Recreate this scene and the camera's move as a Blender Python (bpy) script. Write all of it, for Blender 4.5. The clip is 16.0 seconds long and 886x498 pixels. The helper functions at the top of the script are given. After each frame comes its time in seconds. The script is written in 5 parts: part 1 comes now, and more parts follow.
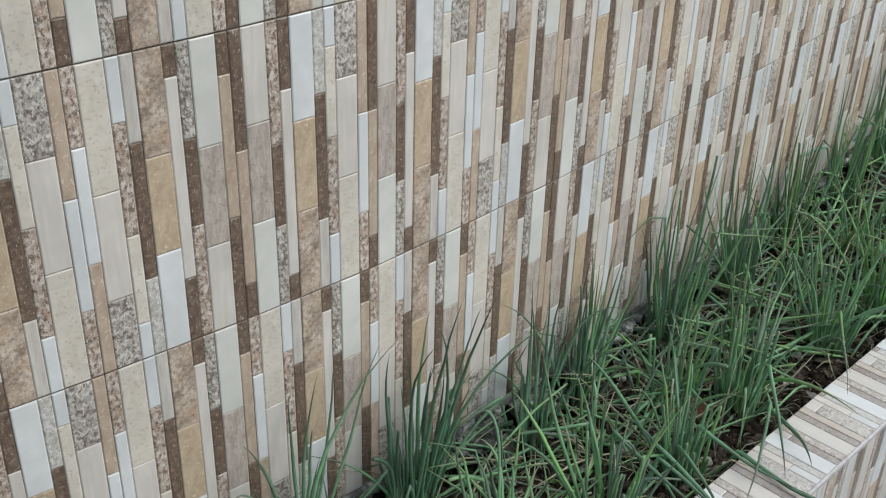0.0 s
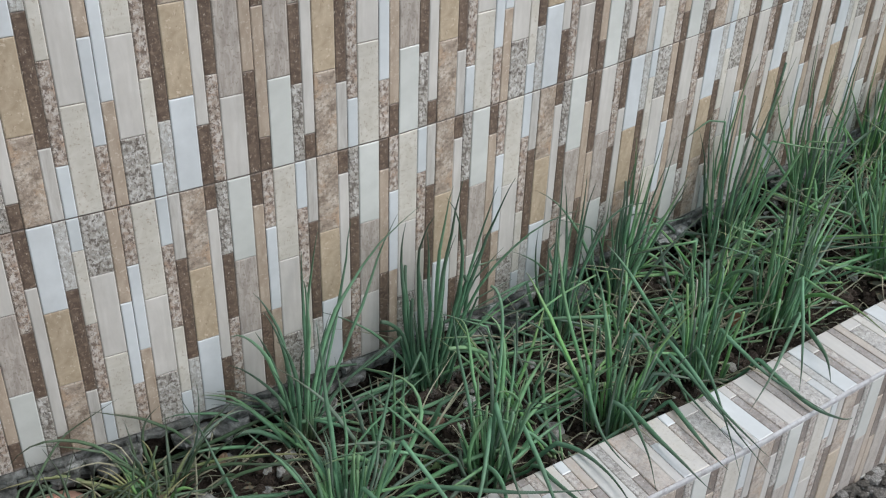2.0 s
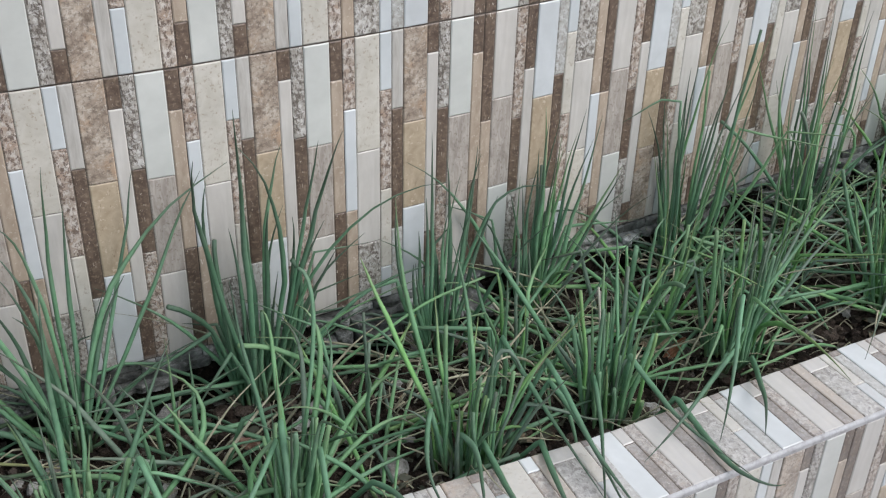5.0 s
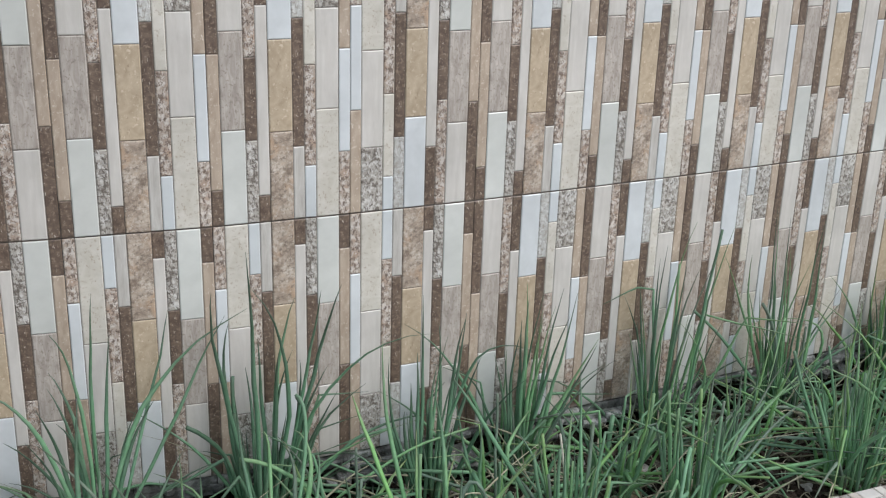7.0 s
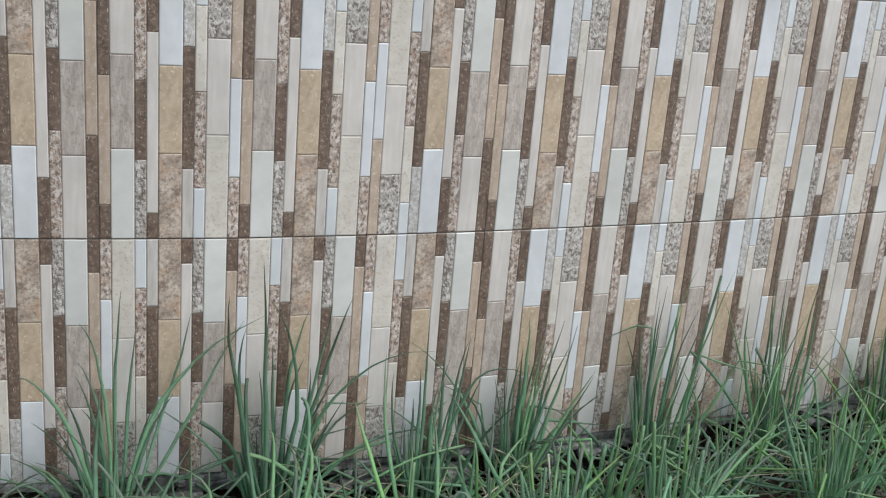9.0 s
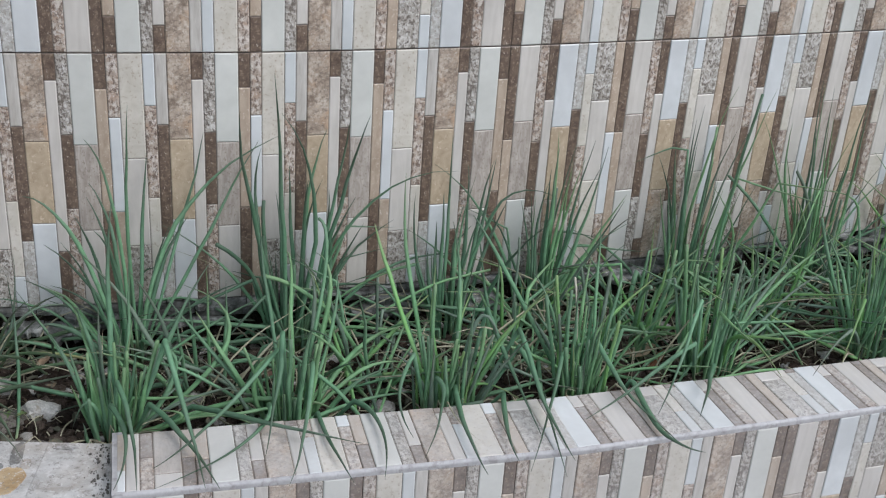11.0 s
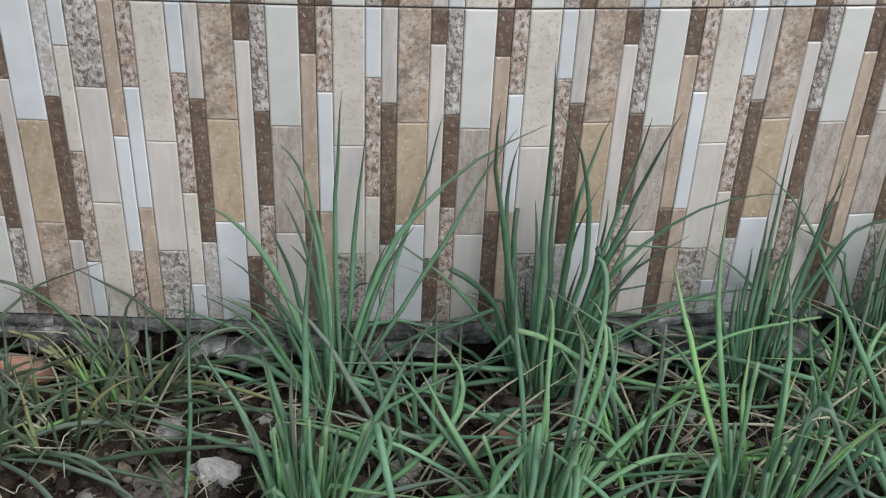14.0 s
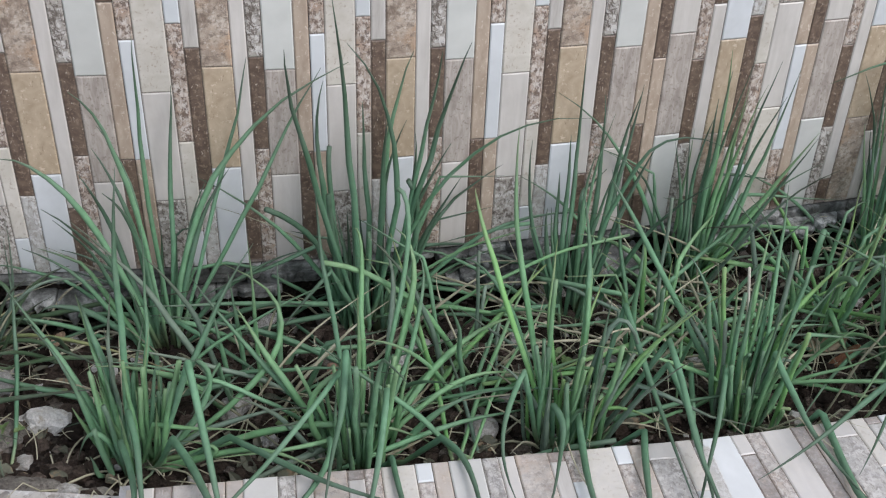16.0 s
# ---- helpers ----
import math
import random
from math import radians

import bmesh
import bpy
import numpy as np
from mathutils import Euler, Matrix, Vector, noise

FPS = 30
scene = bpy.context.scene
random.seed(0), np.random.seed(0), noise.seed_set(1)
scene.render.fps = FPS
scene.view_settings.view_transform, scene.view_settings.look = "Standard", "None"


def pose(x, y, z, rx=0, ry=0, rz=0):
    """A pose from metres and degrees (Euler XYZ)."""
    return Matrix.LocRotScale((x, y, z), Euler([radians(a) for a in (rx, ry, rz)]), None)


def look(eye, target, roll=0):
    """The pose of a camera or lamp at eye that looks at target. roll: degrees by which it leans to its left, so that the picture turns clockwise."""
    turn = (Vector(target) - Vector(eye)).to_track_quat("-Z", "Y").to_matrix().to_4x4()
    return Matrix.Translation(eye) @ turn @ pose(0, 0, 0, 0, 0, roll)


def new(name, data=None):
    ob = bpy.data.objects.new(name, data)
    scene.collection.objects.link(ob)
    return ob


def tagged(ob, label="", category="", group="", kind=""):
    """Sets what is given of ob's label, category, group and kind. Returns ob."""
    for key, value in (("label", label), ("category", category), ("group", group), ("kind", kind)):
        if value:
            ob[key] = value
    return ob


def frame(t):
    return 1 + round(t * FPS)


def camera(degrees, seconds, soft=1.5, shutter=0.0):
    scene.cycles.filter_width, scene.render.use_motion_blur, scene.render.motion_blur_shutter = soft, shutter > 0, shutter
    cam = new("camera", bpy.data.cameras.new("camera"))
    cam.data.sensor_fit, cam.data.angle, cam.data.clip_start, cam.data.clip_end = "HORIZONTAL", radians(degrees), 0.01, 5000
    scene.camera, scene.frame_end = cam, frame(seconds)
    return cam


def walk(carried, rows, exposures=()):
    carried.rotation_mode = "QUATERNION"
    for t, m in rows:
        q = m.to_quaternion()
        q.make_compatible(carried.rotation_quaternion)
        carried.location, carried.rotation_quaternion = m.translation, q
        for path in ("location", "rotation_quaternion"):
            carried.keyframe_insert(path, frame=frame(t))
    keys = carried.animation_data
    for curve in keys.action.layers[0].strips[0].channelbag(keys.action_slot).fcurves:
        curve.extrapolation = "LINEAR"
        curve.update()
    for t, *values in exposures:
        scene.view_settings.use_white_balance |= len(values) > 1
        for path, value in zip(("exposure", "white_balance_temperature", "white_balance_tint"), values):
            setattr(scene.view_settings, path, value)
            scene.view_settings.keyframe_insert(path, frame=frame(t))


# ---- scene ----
cam = camera(42.2, 16.0, soft=1.2)
PATH = [
    (0, (-1.3042, -1.3713, 1.8885), (-0.3828, -0.3424, 1.0809), 1.64),
    (0.5, (-1.2261, -1.4150, 1.8714), (-0.3275, -0.3692, 1.0597), 2.72),
    (1, (-1.1846, -1.5168, 1.8772), (-0.3769, -0.4342, 1.0196), 2.28),
    (1.5, (-1.1543, -1.5681, 1.8865), (-0.4079, -0.4609, 1.0050), 1.98),
    (2, (-1.1387, -1.5858, 1.8642), (-0.4330, -0.4819, 0.9459), 2.06),
    (2.5, (-1.1037, -1.5110, 1.8432), (-0.4289, -0.4210, 0.8858), 1.73),
    (3, (-0.9893, -1.4639, 1.7413), (-0.3222, -0.3856, 0.7655), 1.79),
    (3.5, (-0.8081, -1.4895, 1.6332), (-0.1362, -0.4010, 0.6722), 2.66),
    (3.7, (-0.7520, -1.4481, 1.6276), (-0.0839, -0.3663, 0.6563), 3.05),
    (5.8, (-0.4562, -1.7456, 1.4403), (0.0396, -0.4319, 0.6734), 1.11),
    (6, (-0.4443, -1.8369, 1.4533), (0.0450, -0.5084, 0.7079), 1.18),
    (6.5, (-0.4759, -1.9174, 1.4756), (0.0037, -0.5176, 0.8668), 0.81),
    (7, (-0.4988, -1.9116, 1.4851), (0.0022, -0.4918, 0.9438), 1.73),
    (7.5, (-0.4837, -1.9554, 1.5012), (0.0221, -0.5265, 0.9890), 3.85),
    (8, (-0.4859, -2.0264, 1.5015), (0.0194, -0.5942, 0.9982), 5.05),
    (8.2, (-0.4826, -2.0555, 1.4957), (0.0104, -0.6145, 1.0054), 5.05),
    (10.3, (-0.4625, -2.0842, 1.5065), (-0.0675, -0.6130, 1.0170), 3.80),
    (10.5, (-0.4467, -2.0701, 1.4891), (-0.0534, -0.6216, 0.9350), 3.95),
    (11, (-0.4189, -2.0186, 1.4193), (-0.0382, -0.6241, 0.7333), 4.01),
    (11.5, (-0.4454, -1.9268, 1.4111), (-0.0921, -0.5480, 0.6804), 4.48),
    (12, (-0.4979, -1.8015, 1.4059), (-0.2134, -0.4331, 0.6272), 3.66),
    (12.5, (-0.5313, -1.6837, 1.4059), (-0.2922, -0.3565, 0.5448), 3.20),
    (13, (-0.5062, -1.5943, 1.3769), (-0.3458, -0.2562, 0.5145), 2.09),
    (13.5, (-0.4198, -1.4837, 1.3850), (-0.3214, -0.1413, 0.5199), 2.47),
    (14, (-0.4260, -1.3630, 1.3744), (-0.3287, -0.0310, 0.4933), 2.58),
    (14.5, (-0.4322, -1.3416, 1.3761), (-0.3175, -0.0277, 0.4702), 2.99),
    (15, (-0.3934, -1.3882, 1.3752), (-0.2573, -0.0967, 0.4406), 2.84),
    (15.5, (-0.3283, -1.4292, 1.3786), (-0.1728, -0.1360, 0.4493), 2.36),
    (16, (-0.2874, -1.4272, 1.3843), (-0.0805, -0.1431, 0.4525), 2.11),
]
STOPS = ((0.0, 0.49, 6500, 10.5), (1.0, 0.51, 6330, 11.5), (2.5, 0.52, 6270, 12.5), (3.5, 0.54, 6330, 14.5), (6.0, 0.56, 6330, 13.5), (8.0, 0.53, 6330, 12.5), (10.4, 0.46, 6300, 13.5),
         (11.0, 0.46, 6210, 14.5), (12.5, 0.48, 6240, 14.5), (13.5, 0.50, 6330, 14.5), (14.5, 0.56, 6380, 15), (16.0, 0.59, 6280, 17))
walk(cam, [(t, look(e, g, r)) for t, e, g, r in PATH], STOPS)

# ---- light: a bright overcast sky, with the sun behind thin cloud ----
SUN_UP, SUN_ROUND = radians(44), radians(131)
world = bpy.data.worlds.new("world")
scene.world = world
world.use_nodes = True
wn = world.node_tree
bg = wn.nodes["Background"]
sky = wn.nodes.new("ShaderNodeTexSky")
sky.sky_type = "NISHITA"
sky.sun_disc = False
sky.sun_elevation, sky.sun_rotation = SUN_UP, SUN_ROUND
sky.dust_density, sky.ozone_density = 4.0, 0.6
veil = wn.nodes.new("ShaderNodeMix")
veil.data_type = "RGBA"
veil.inputs[0].default_value = 0.72
veil.inputs[7].default_value = (7.86, 8.98, 9.90, 1)
wn.links.new(sky.outputs[0], veil.inputs[6])
wn.links.new(veil.outputs[2], bg.inputs[0])
bg.inputs[1].default_value = 0.1
sun = new("sun", bpy.data.lights.new("sun", "SUN"))
sun.data.energy, sun.data.angle, sun.data.color = 1.3, radians(30), (1.0, 0.985, 0.96)
sun.matrix_world = look((2.6, -2.3, 3.4), (0, 0, 0))

# ---- sizes ----
TW, TH = 0.25, 0.492            # one wall tile
U = TW / 12                     # one narrow strip
ZJ = 0.835                      # the long joint above the lowest tiles
SOIL = 0.250
COPE = 0.345                    # top of the strip-tiled coping
FACETS = {-7: -5.0, -6: -5.0, -5: -4.5, -4: -3.6, -3: -1.8, -2: 0.0, -1: 3.5, 0: 4.9, 1: 6.8, 2: 7.1, 3: 8.0}   # the heading of each column of tiles on the gently bowed wall


# ---- materials ----
def material(name, rough=0.5, spec=0.5):
    m = bpy.data.materials.new(name)
    m.use_nodes = True
    b = m.node_tree.nodes["Principled BSDF"]
    b.inputs["Roughness"].default_value = rough
    b.inputs["Specular IOR Level"].default_value = spec
    return m, m.node_tree, b


def coords(nt, scale=(1, 1, 1), turn=(0, 0, 0), shift=(0, 0, 0), what="Object"):
    tc = nt.nodes.new("ShaderNodeTexCoord")
    mp = nt.nodes.new("ShaderNodeMapping")
    mp.inputs["Scale"].default_value = scale
    mp.inputs["Rotation"].default_value = turn
    mp.inputs["Location"].default_value = shift
    nt.links.new(tc.outputs[what], mp.inputs["Vector"])
    return mp.outputs[0]


def noise_tex(nt, vec, scale, detail=4.0, rough=0.6, distort=0.0):
    n = nt.nodes.new("ShaderNodeTexNoise")
    n.inputs["Scale"].default_value = scale
    n.inputs["Detail"].default_value = detail
    n.inputs["Roughness"].default_value = rough
    n.inputs["Distortion"].default_value = distort
    nt.links.new(vec, n.inputs["Vector"])
    return n.outputs["Fac"]


def ramp(nt, fac, *stops):
    r = nt.nodes.new("ShaderNodeValToRGB")
    els = r.color_ramp.elements
    while len(els) < len(stops):
        els.new(0.5)
    for e, (p, c) in zip(els, stops):
        e.position = p
        e.color = (*c, 1) if not isinstance(c, float) else (c, c, c, 1)
    nt.links.new(fac, r.inputs[0])
    return r.outputs[0]


def mix(nt, fac, a, b, how="MIX"):
    m = nt.nodes.new("ShaderNodeMix")
    m.data_type = "RGBA"
    m.blend_type = how
    for slot, v in ((0, fac), (6, a), (7, b)):
        if isinstance(v, (int, float)):
            m.inputs[slot].default_value = v
        elif isinstance(v, tuple):
            m.inputs[slot].default_value = (*v, 1)
        else:
            nt.links.new(v, m.inputs[slot])
    return m.outputs[2]


def bump(nt, b, height, strength, distance):
    n = nt.nodes.new("ShaderNodeBump")
    n.inputs["Strength"].default_value = strength
    n.inputs["Distance"].default_value = distance
    nt.links.new(height, n.inputs["Height"])
    nt.links.new(n.outputs[0], b.inputs["Normal"])


def random_tint(nt, colour, amount):
    """Each piece a little lighter or darker than the next."""
    info = nt.nodes.new("ShaderNodeObjectInfo")
    g = ramp(nt, info.outputs["Random"], (0.0, 1.0 - amount), (1.0, 1.0))
    return mix(nt, 1.0, colour, g, "MULTIPLY")


def grime_and_grey(nt, colour, amount=0.16, greyed=1.0):
    """Faint dusty and rain marks, in the place's own coordinates; greys flat and low faces."""
    geo = nt.nodes.new("ShaderNodeNewGeometry")
    f = noise_tex(nt, geo.outputs["Position"], 5.0, 5.0, 0.65)
    g = ramp(nt, f, (0.35, 1.0 - amount), (0.65, 1.0))
    c = mix(nt, 1.0, colour, g, "MULTIPLY")
    if not greyed:
        return c
    # mottled pale grey mixed into up-facing faces, and half as much below 0.35 m
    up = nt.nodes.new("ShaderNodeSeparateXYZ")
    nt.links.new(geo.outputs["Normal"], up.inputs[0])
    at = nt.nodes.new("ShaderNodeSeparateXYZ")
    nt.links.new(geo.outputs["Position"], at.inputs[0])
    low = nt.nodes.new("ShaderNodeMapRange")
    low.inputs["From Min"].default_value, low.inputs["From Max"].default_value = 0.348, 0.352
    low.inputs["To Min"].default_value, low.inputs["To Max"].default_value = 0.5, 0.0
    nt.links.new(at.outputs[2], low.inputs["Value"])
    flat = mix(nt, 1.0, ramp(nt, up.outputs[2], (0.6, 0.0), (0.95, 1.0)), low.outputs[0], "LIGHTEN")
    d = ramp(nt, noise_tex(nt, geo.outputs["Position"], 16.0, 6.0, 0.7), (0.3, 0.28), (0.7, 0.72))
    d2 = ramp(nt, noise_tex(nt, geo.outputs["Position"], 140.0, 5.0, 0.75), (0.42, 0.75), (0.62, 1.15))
    lie = mix(nt, 1.0, mix(nt, 1.0, mix(nt, 1.0, d, d2, "MULTIPLY"), flat, "MULTIPLY"), (greyed, greyed, greyed), "MULTIPLY")
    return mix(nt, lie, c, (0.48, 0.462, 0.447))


def flecks(nt, vec, scale, density, stretch=(1.0, 1.0, 0.42), lean=0.6):
    """Small slanting flakes, as a mask."""
    mp = nt.nodes.new("ShaderNodeMapping")
    mp.inputs["Scale"].default_value = stretch
    mp.inputs["Rotation"].default_value = (0, lean, 0)
    nt.links.new(vec, mp.inputs["Vector"])
    f = noise_tex(nt, mp.outputs[0], scale, 3.0, 0.6, 0.8)
    return ramp(nt, f, (density, 0.0), (density + 0.035, 1.0))


def smooth_print(name, low, high, scale, rough=0.32, stretch=(1, 1, 1), turn=(0, 0, 0), specks=None, deep=0.06, flakes=None, greyed=1.0):
    m, nt, b = material(name, rough, 0.45)
    v = coords(nt, stretch, turn)
    f = noise_tex(nt, v, scale, 6.0, 0.62, 0.6)
    c = ramp(nt, f, (0.32, low), (0.68, high))
    if specks:
        tint, amount, size = specks
        v2 = coords(nt)
        s = noise_tex(nt, v2, size, 6.0, 0.72, 0.0)
        c = mix(nt, ramp(nt, s, (amount, 0.0), (amount + 0.06, 0.85)), c, tint)
        if flakes:
            c = mix(nt, flecks(nt, v2, flakes[1], flakes[2]), c, flakes[0])
    c = grime_and_grey(nt, random_tint(nt, c, 0.05), 0.16, greyed)
    nt.links.new(c, b.inputs["Base Color"])
    bump(nt, b, f, deep, 0.002)
    return m


def speckled(name, base, dark, light, size, warm=None, rough=0.42):
    m, nt, b = material(name, rough, 0.4)
    v = coords(nt)
    big = noise_tex(nt, v, 28.0, 3.0)
    c = ramp(nt, big, (0.35, tuple(x * 0.8 for x in base)), (0.65, base))
    if warm:
        c = mix(nt, ramp(nt, noise_tex(nt, coords(nt, shift=(3, 1, 2)), 34.0, 4.0, 0.65), (0.48, 0.0), (0.62, 0.75)), c, warm)
    s2 = noise_tex(nt, coords(nt, shift=(7, 0, 5)), size * 0.9, 6.0, 0.75, 0.2)
    c = mix(nt, ramp(nt, s2, (0.50, 0.0), (0.57, 0.9)), c, light)
    s = noise_tex(nt, v, size * 1.25, 6.0, 0.78, 0.2)
    c = mix(nt, ramp(nt, s, (0.51, 0.0), (0.565, 0.9)), c, dark)
    c = mix(nt, mix(nt, 1.0, flecks(nt, v, 210.0, 0.585), (0.85, 0.85, 0.85), "MULTIPLY"), c, tuple(x * 0.85 for x in dark))
    c = mix(nt, mix(nt, 1.0, flecks(nt, coords(nt, shift=(2, 8, 3)), 190.0, 0.595), (0.85, 0.85, 0.85), "MULTIPLY"), c, light)
    c = grime_and_grey(nt, random_tint(nt, c, 0.06))
    nt.links.new(c, b.inputs["Base Color"])
    bump(nt, b, s, 0.6, 0.003)
    return m


def slate(name):
    m, nt, b = material(name, 0.5, 0.4)
    v = coords(nt)
    f = noise_tex(nt, v, 26.0, 6.0, 0.7, 1.0)
    c = ramp(nt, f, (0.36, (0.27, 0.205, 0.155)), (0.5, (0.45, 0.36, 0.28)), (0.64, (0.62, 0.53, 0.435)))
    rust = noise_tex(nt, coords(nt, shift=(1, 4, 0)), 22.0, 4.0)
    c = mix(nt, ramp(nt, rust, (0.53, 0.0), (0.68, 0.6)), c, (0.49, 0.29, 0.15))
    vein = nt.nodes.new("ShaderNodeTexVoronoi")
    vein.feature = "DISTANCE_TO_EDGE"
    vein.inputs["Scale"].default_value = 34.0
    warp = nt.nodes.new("ShaderNodeVectorMath")
    warp.operation = "ADD"
    wob = nt.nodes.new("ShaderNodeTexNoise")
    wob.inputs["Scale"].default_value = 60.0
    nt.links.new(v, wob.inputs["Vector"])
    half = nt.nodes.new("ShaderNodeVectorMath")
    half.operation = "SCALE"
    half.inputs["Scale"].default_value = 0.03
    nt.links.new(wob.outputs["Color"], half.inputs[0])
    nt.links.new(half.outputs[0], warp.inputs[0])
    nt.links.new(v, warp.inputs[1])
    nt.links.new(warp.outputs[0], vein.inputs["Vector"])
    crack = ramp(nt, vein.outputs["Distance"], (0.0, 1.0), (0.045, 0.0))
    c = mix(nt, mix(nt, 1.0, crack, ramp(nt, f, (0.4, 0.7), (0.6, 0.05)), "MULTIPLY"), c, (0.20, 0.15, 0.11))
    fine = noise_tex(nt, v, 120.0, 6.0, 0.8)
    c = mix(nt, ramp(nt, fine, (0.51, 0.0), (0.60, 0.8)), c, (0.19, 0.145, 0.11))
    c = mix(nt, ramp(nt, noise_tex(nt, coords(nt, shift=(9, 3, 1)), 110.0, 6.0, 0.8), (0.54, 0.0), (0.63, 0.75)), c, (0.68, 0.61, 0.52))
    nt.links.new(grime_and_grey(nt, c), b.inputs["Base Color"])
    bump(nt, b, mix(nt, 0.5, f, fine), 0.55, 0.004)
    return m


PRINT = {
    "white": smooth_print("white_glaze", (0.615, 0.630, 0.622), (0.690, 0.705, 0.700), 12.0, 0.26, deep=0.03, greyed=0.15),
    "ivory": smooth_print("ivory_glaze", (0.585, 0.585, 0.535), (0.655, 0.653, 0.602), 12.0, 0.25, deep=0.03),
    "cool": smooth_print("cool_white_glaze", (0.595, 0.615, 0.608), (0.665, 0.686, 0.678), 12.0, 0.25, deep=0.03),
    "cream": smooth_print("cream_stone_print", (0.56, 0.515, 0.43), (0.69, 0.645, 0.57), 30.0, 0.36, specks=((0.44, 0.37, 0.285), 0.57, 170.0)),
    "beige": smooth_print("beige_marble_print", (0.56, 0.52, 0.465), (0.66, 0.62, 0.565), 26.0, 0.34, (2.2, 1, 0.35), (0, 0.5, 0)),
    "sand": smooth_print("sandstone_print", (0.41, 0.315, 0.21), (0.565, 0.455, 0.325), 40.0, 0.42, specks=((0.68, 0.57, 0.43), 0.58, 130.0), flakes=((0.31, 0.23, 0.15), 260.0, 0.65)),
    "tan": smooth_print("tan_stone_print", (0.39, 0.30, 0.22), (0.53, 0.43, 0.335), 40.0, 0.42, (1.6, 1, 0.6), specks=((0.66, 0.56, 0.45), 0.58, 120.0), flakes=((0.70, 0.62, 0.52), 250.0, 0.655)),
    "dark": smooth_print("dark_brown_print", (0.092, 0.061, 0.045), (0.200, 0.142, 0.103), 60.0, 0.38, specks=((0.30, 0.225, 0.165), 0.545, 150.0), flakes=((0.60, 0.53, 0.44), 260.0, 0.645)),
    "grey": smooth_print("grey_vein_print", (0.44, 0.40, 0.35), (0.62, 0.59, 0.54), 70.0, 0.4, (1.4, 1, 0.25), (0, 0.25, 0)),
    "wood": smooth_print("wood_grain_print", (0.33, 0.28, 0.235), (0.56, 0.50, 0.44), 90.0, 0.42, (1.5, 1, 0.3), (0, -0.3, 0), specks=((0.27, 0.225, 0.185), 0.56, 190.0)),
    "speck": speckled("grey_granite_print", (0.50, 0.455, 0.395), (0.140, 0.112, 0.090), (0.70, 0.67, 0.62), 88.0),
    "pink": speckled("warm_granite_print", (0.52, 0.425, 0.345), (0.165, 0.112, 0.084), (0.69, 0.63, 0.56), 88.0, (0.46, 0.32, 0.23)),
    "pale": speckled("pale_granite_print", (0.60, 0.58, 0.53), (0.40, 0.36, 0.31), (0.70, 0.69, 0.66), 120.0),
    "rough": slate("rusty_slate_print"),
}


def plain(name, low, high, scale, rough, deep=0.5, dist=0.004, fine=None, spec=0.4):
    m, nt, b = material(name, rough, spec)
    geo = nt.nodes.new("ShaderNodeNewGeometry")
    v = geo.outputs["Position"]
    f = noise_tex(nt, v, scale, 8.0, 0.68)
    c = ramp(nt, f, (0.3, low), (0.7, high))
    if fine:
        c = mix(nt, ramp(nt, noise_tex(nt, v, fine[1], 4.0, 0.7), (0.52, 0.0), (0.64, 0.8)), c, fine[0])
    grain = noise_tex(nt, v, scale * 8, 5.0, 0.75)
    c = mix(nt, 1.0, c, ramp(nt, grain, (0.35, 1.0 - 0.5 * deep), (0.65, 1.0 + 0.25 * deep)), "MULTIPLY")
    nt.links.new(c, b.inputs["Base Color"])
    both = mix(nt, 0.4, f, grain)
    bump(nt, b, both, deep, dist)
    return m


GROUT = plain("tile_body", (0.12, 0.092, 0.072), (0.20, 0.165, 0.135), 40.0, 0.8)
MORTAR = plain("grey_mortar", (0.15, 0.152, 0.143), (0.36, 0.365, 0.342), 22.0, 0.9, 0.9, 0.006, ((0.17, 0.168, 0.152), 80.0))
def cracked(name):
    """Old mortar: stained, each broken piece of its own grey."""
    m, nt, b = material(name, 0.9, 0.3)
    geo = nt.nodes.new("ShaderNodeNewGeometry")
    big, small = noise_tex(nt, coords(nt), 26.0, 6.0, 0.7, 0.5), noise_tex(nt, coords(nt, shift=(4, 2, 9)), 110.0, 6.0, 0.75)
    c = ramp(nt, big, (0.36, (0.060, 0.061, 0.056)), (0.52, (0.20, 0.205, 0.19)), (0.64, (0.44, 0.445, 0.42)))
    c = mix(nt, 1.0, c, ramp(nt, geo.outputs["Random Per Island"], (0.0, 0.5), (1.0, 1.35)), "MULTIPLY")
    c = mix(nt, ramp(nt, small, (0.54, 0.0), (0.64, 0.7)), c, (0.10, 0.095, 0.083))
    nt.links.new(c, b.inputs["Base Color"])
    bump(nt, b, mix(nt, 0.5, big, small), 0.9, 0.006)
    return m


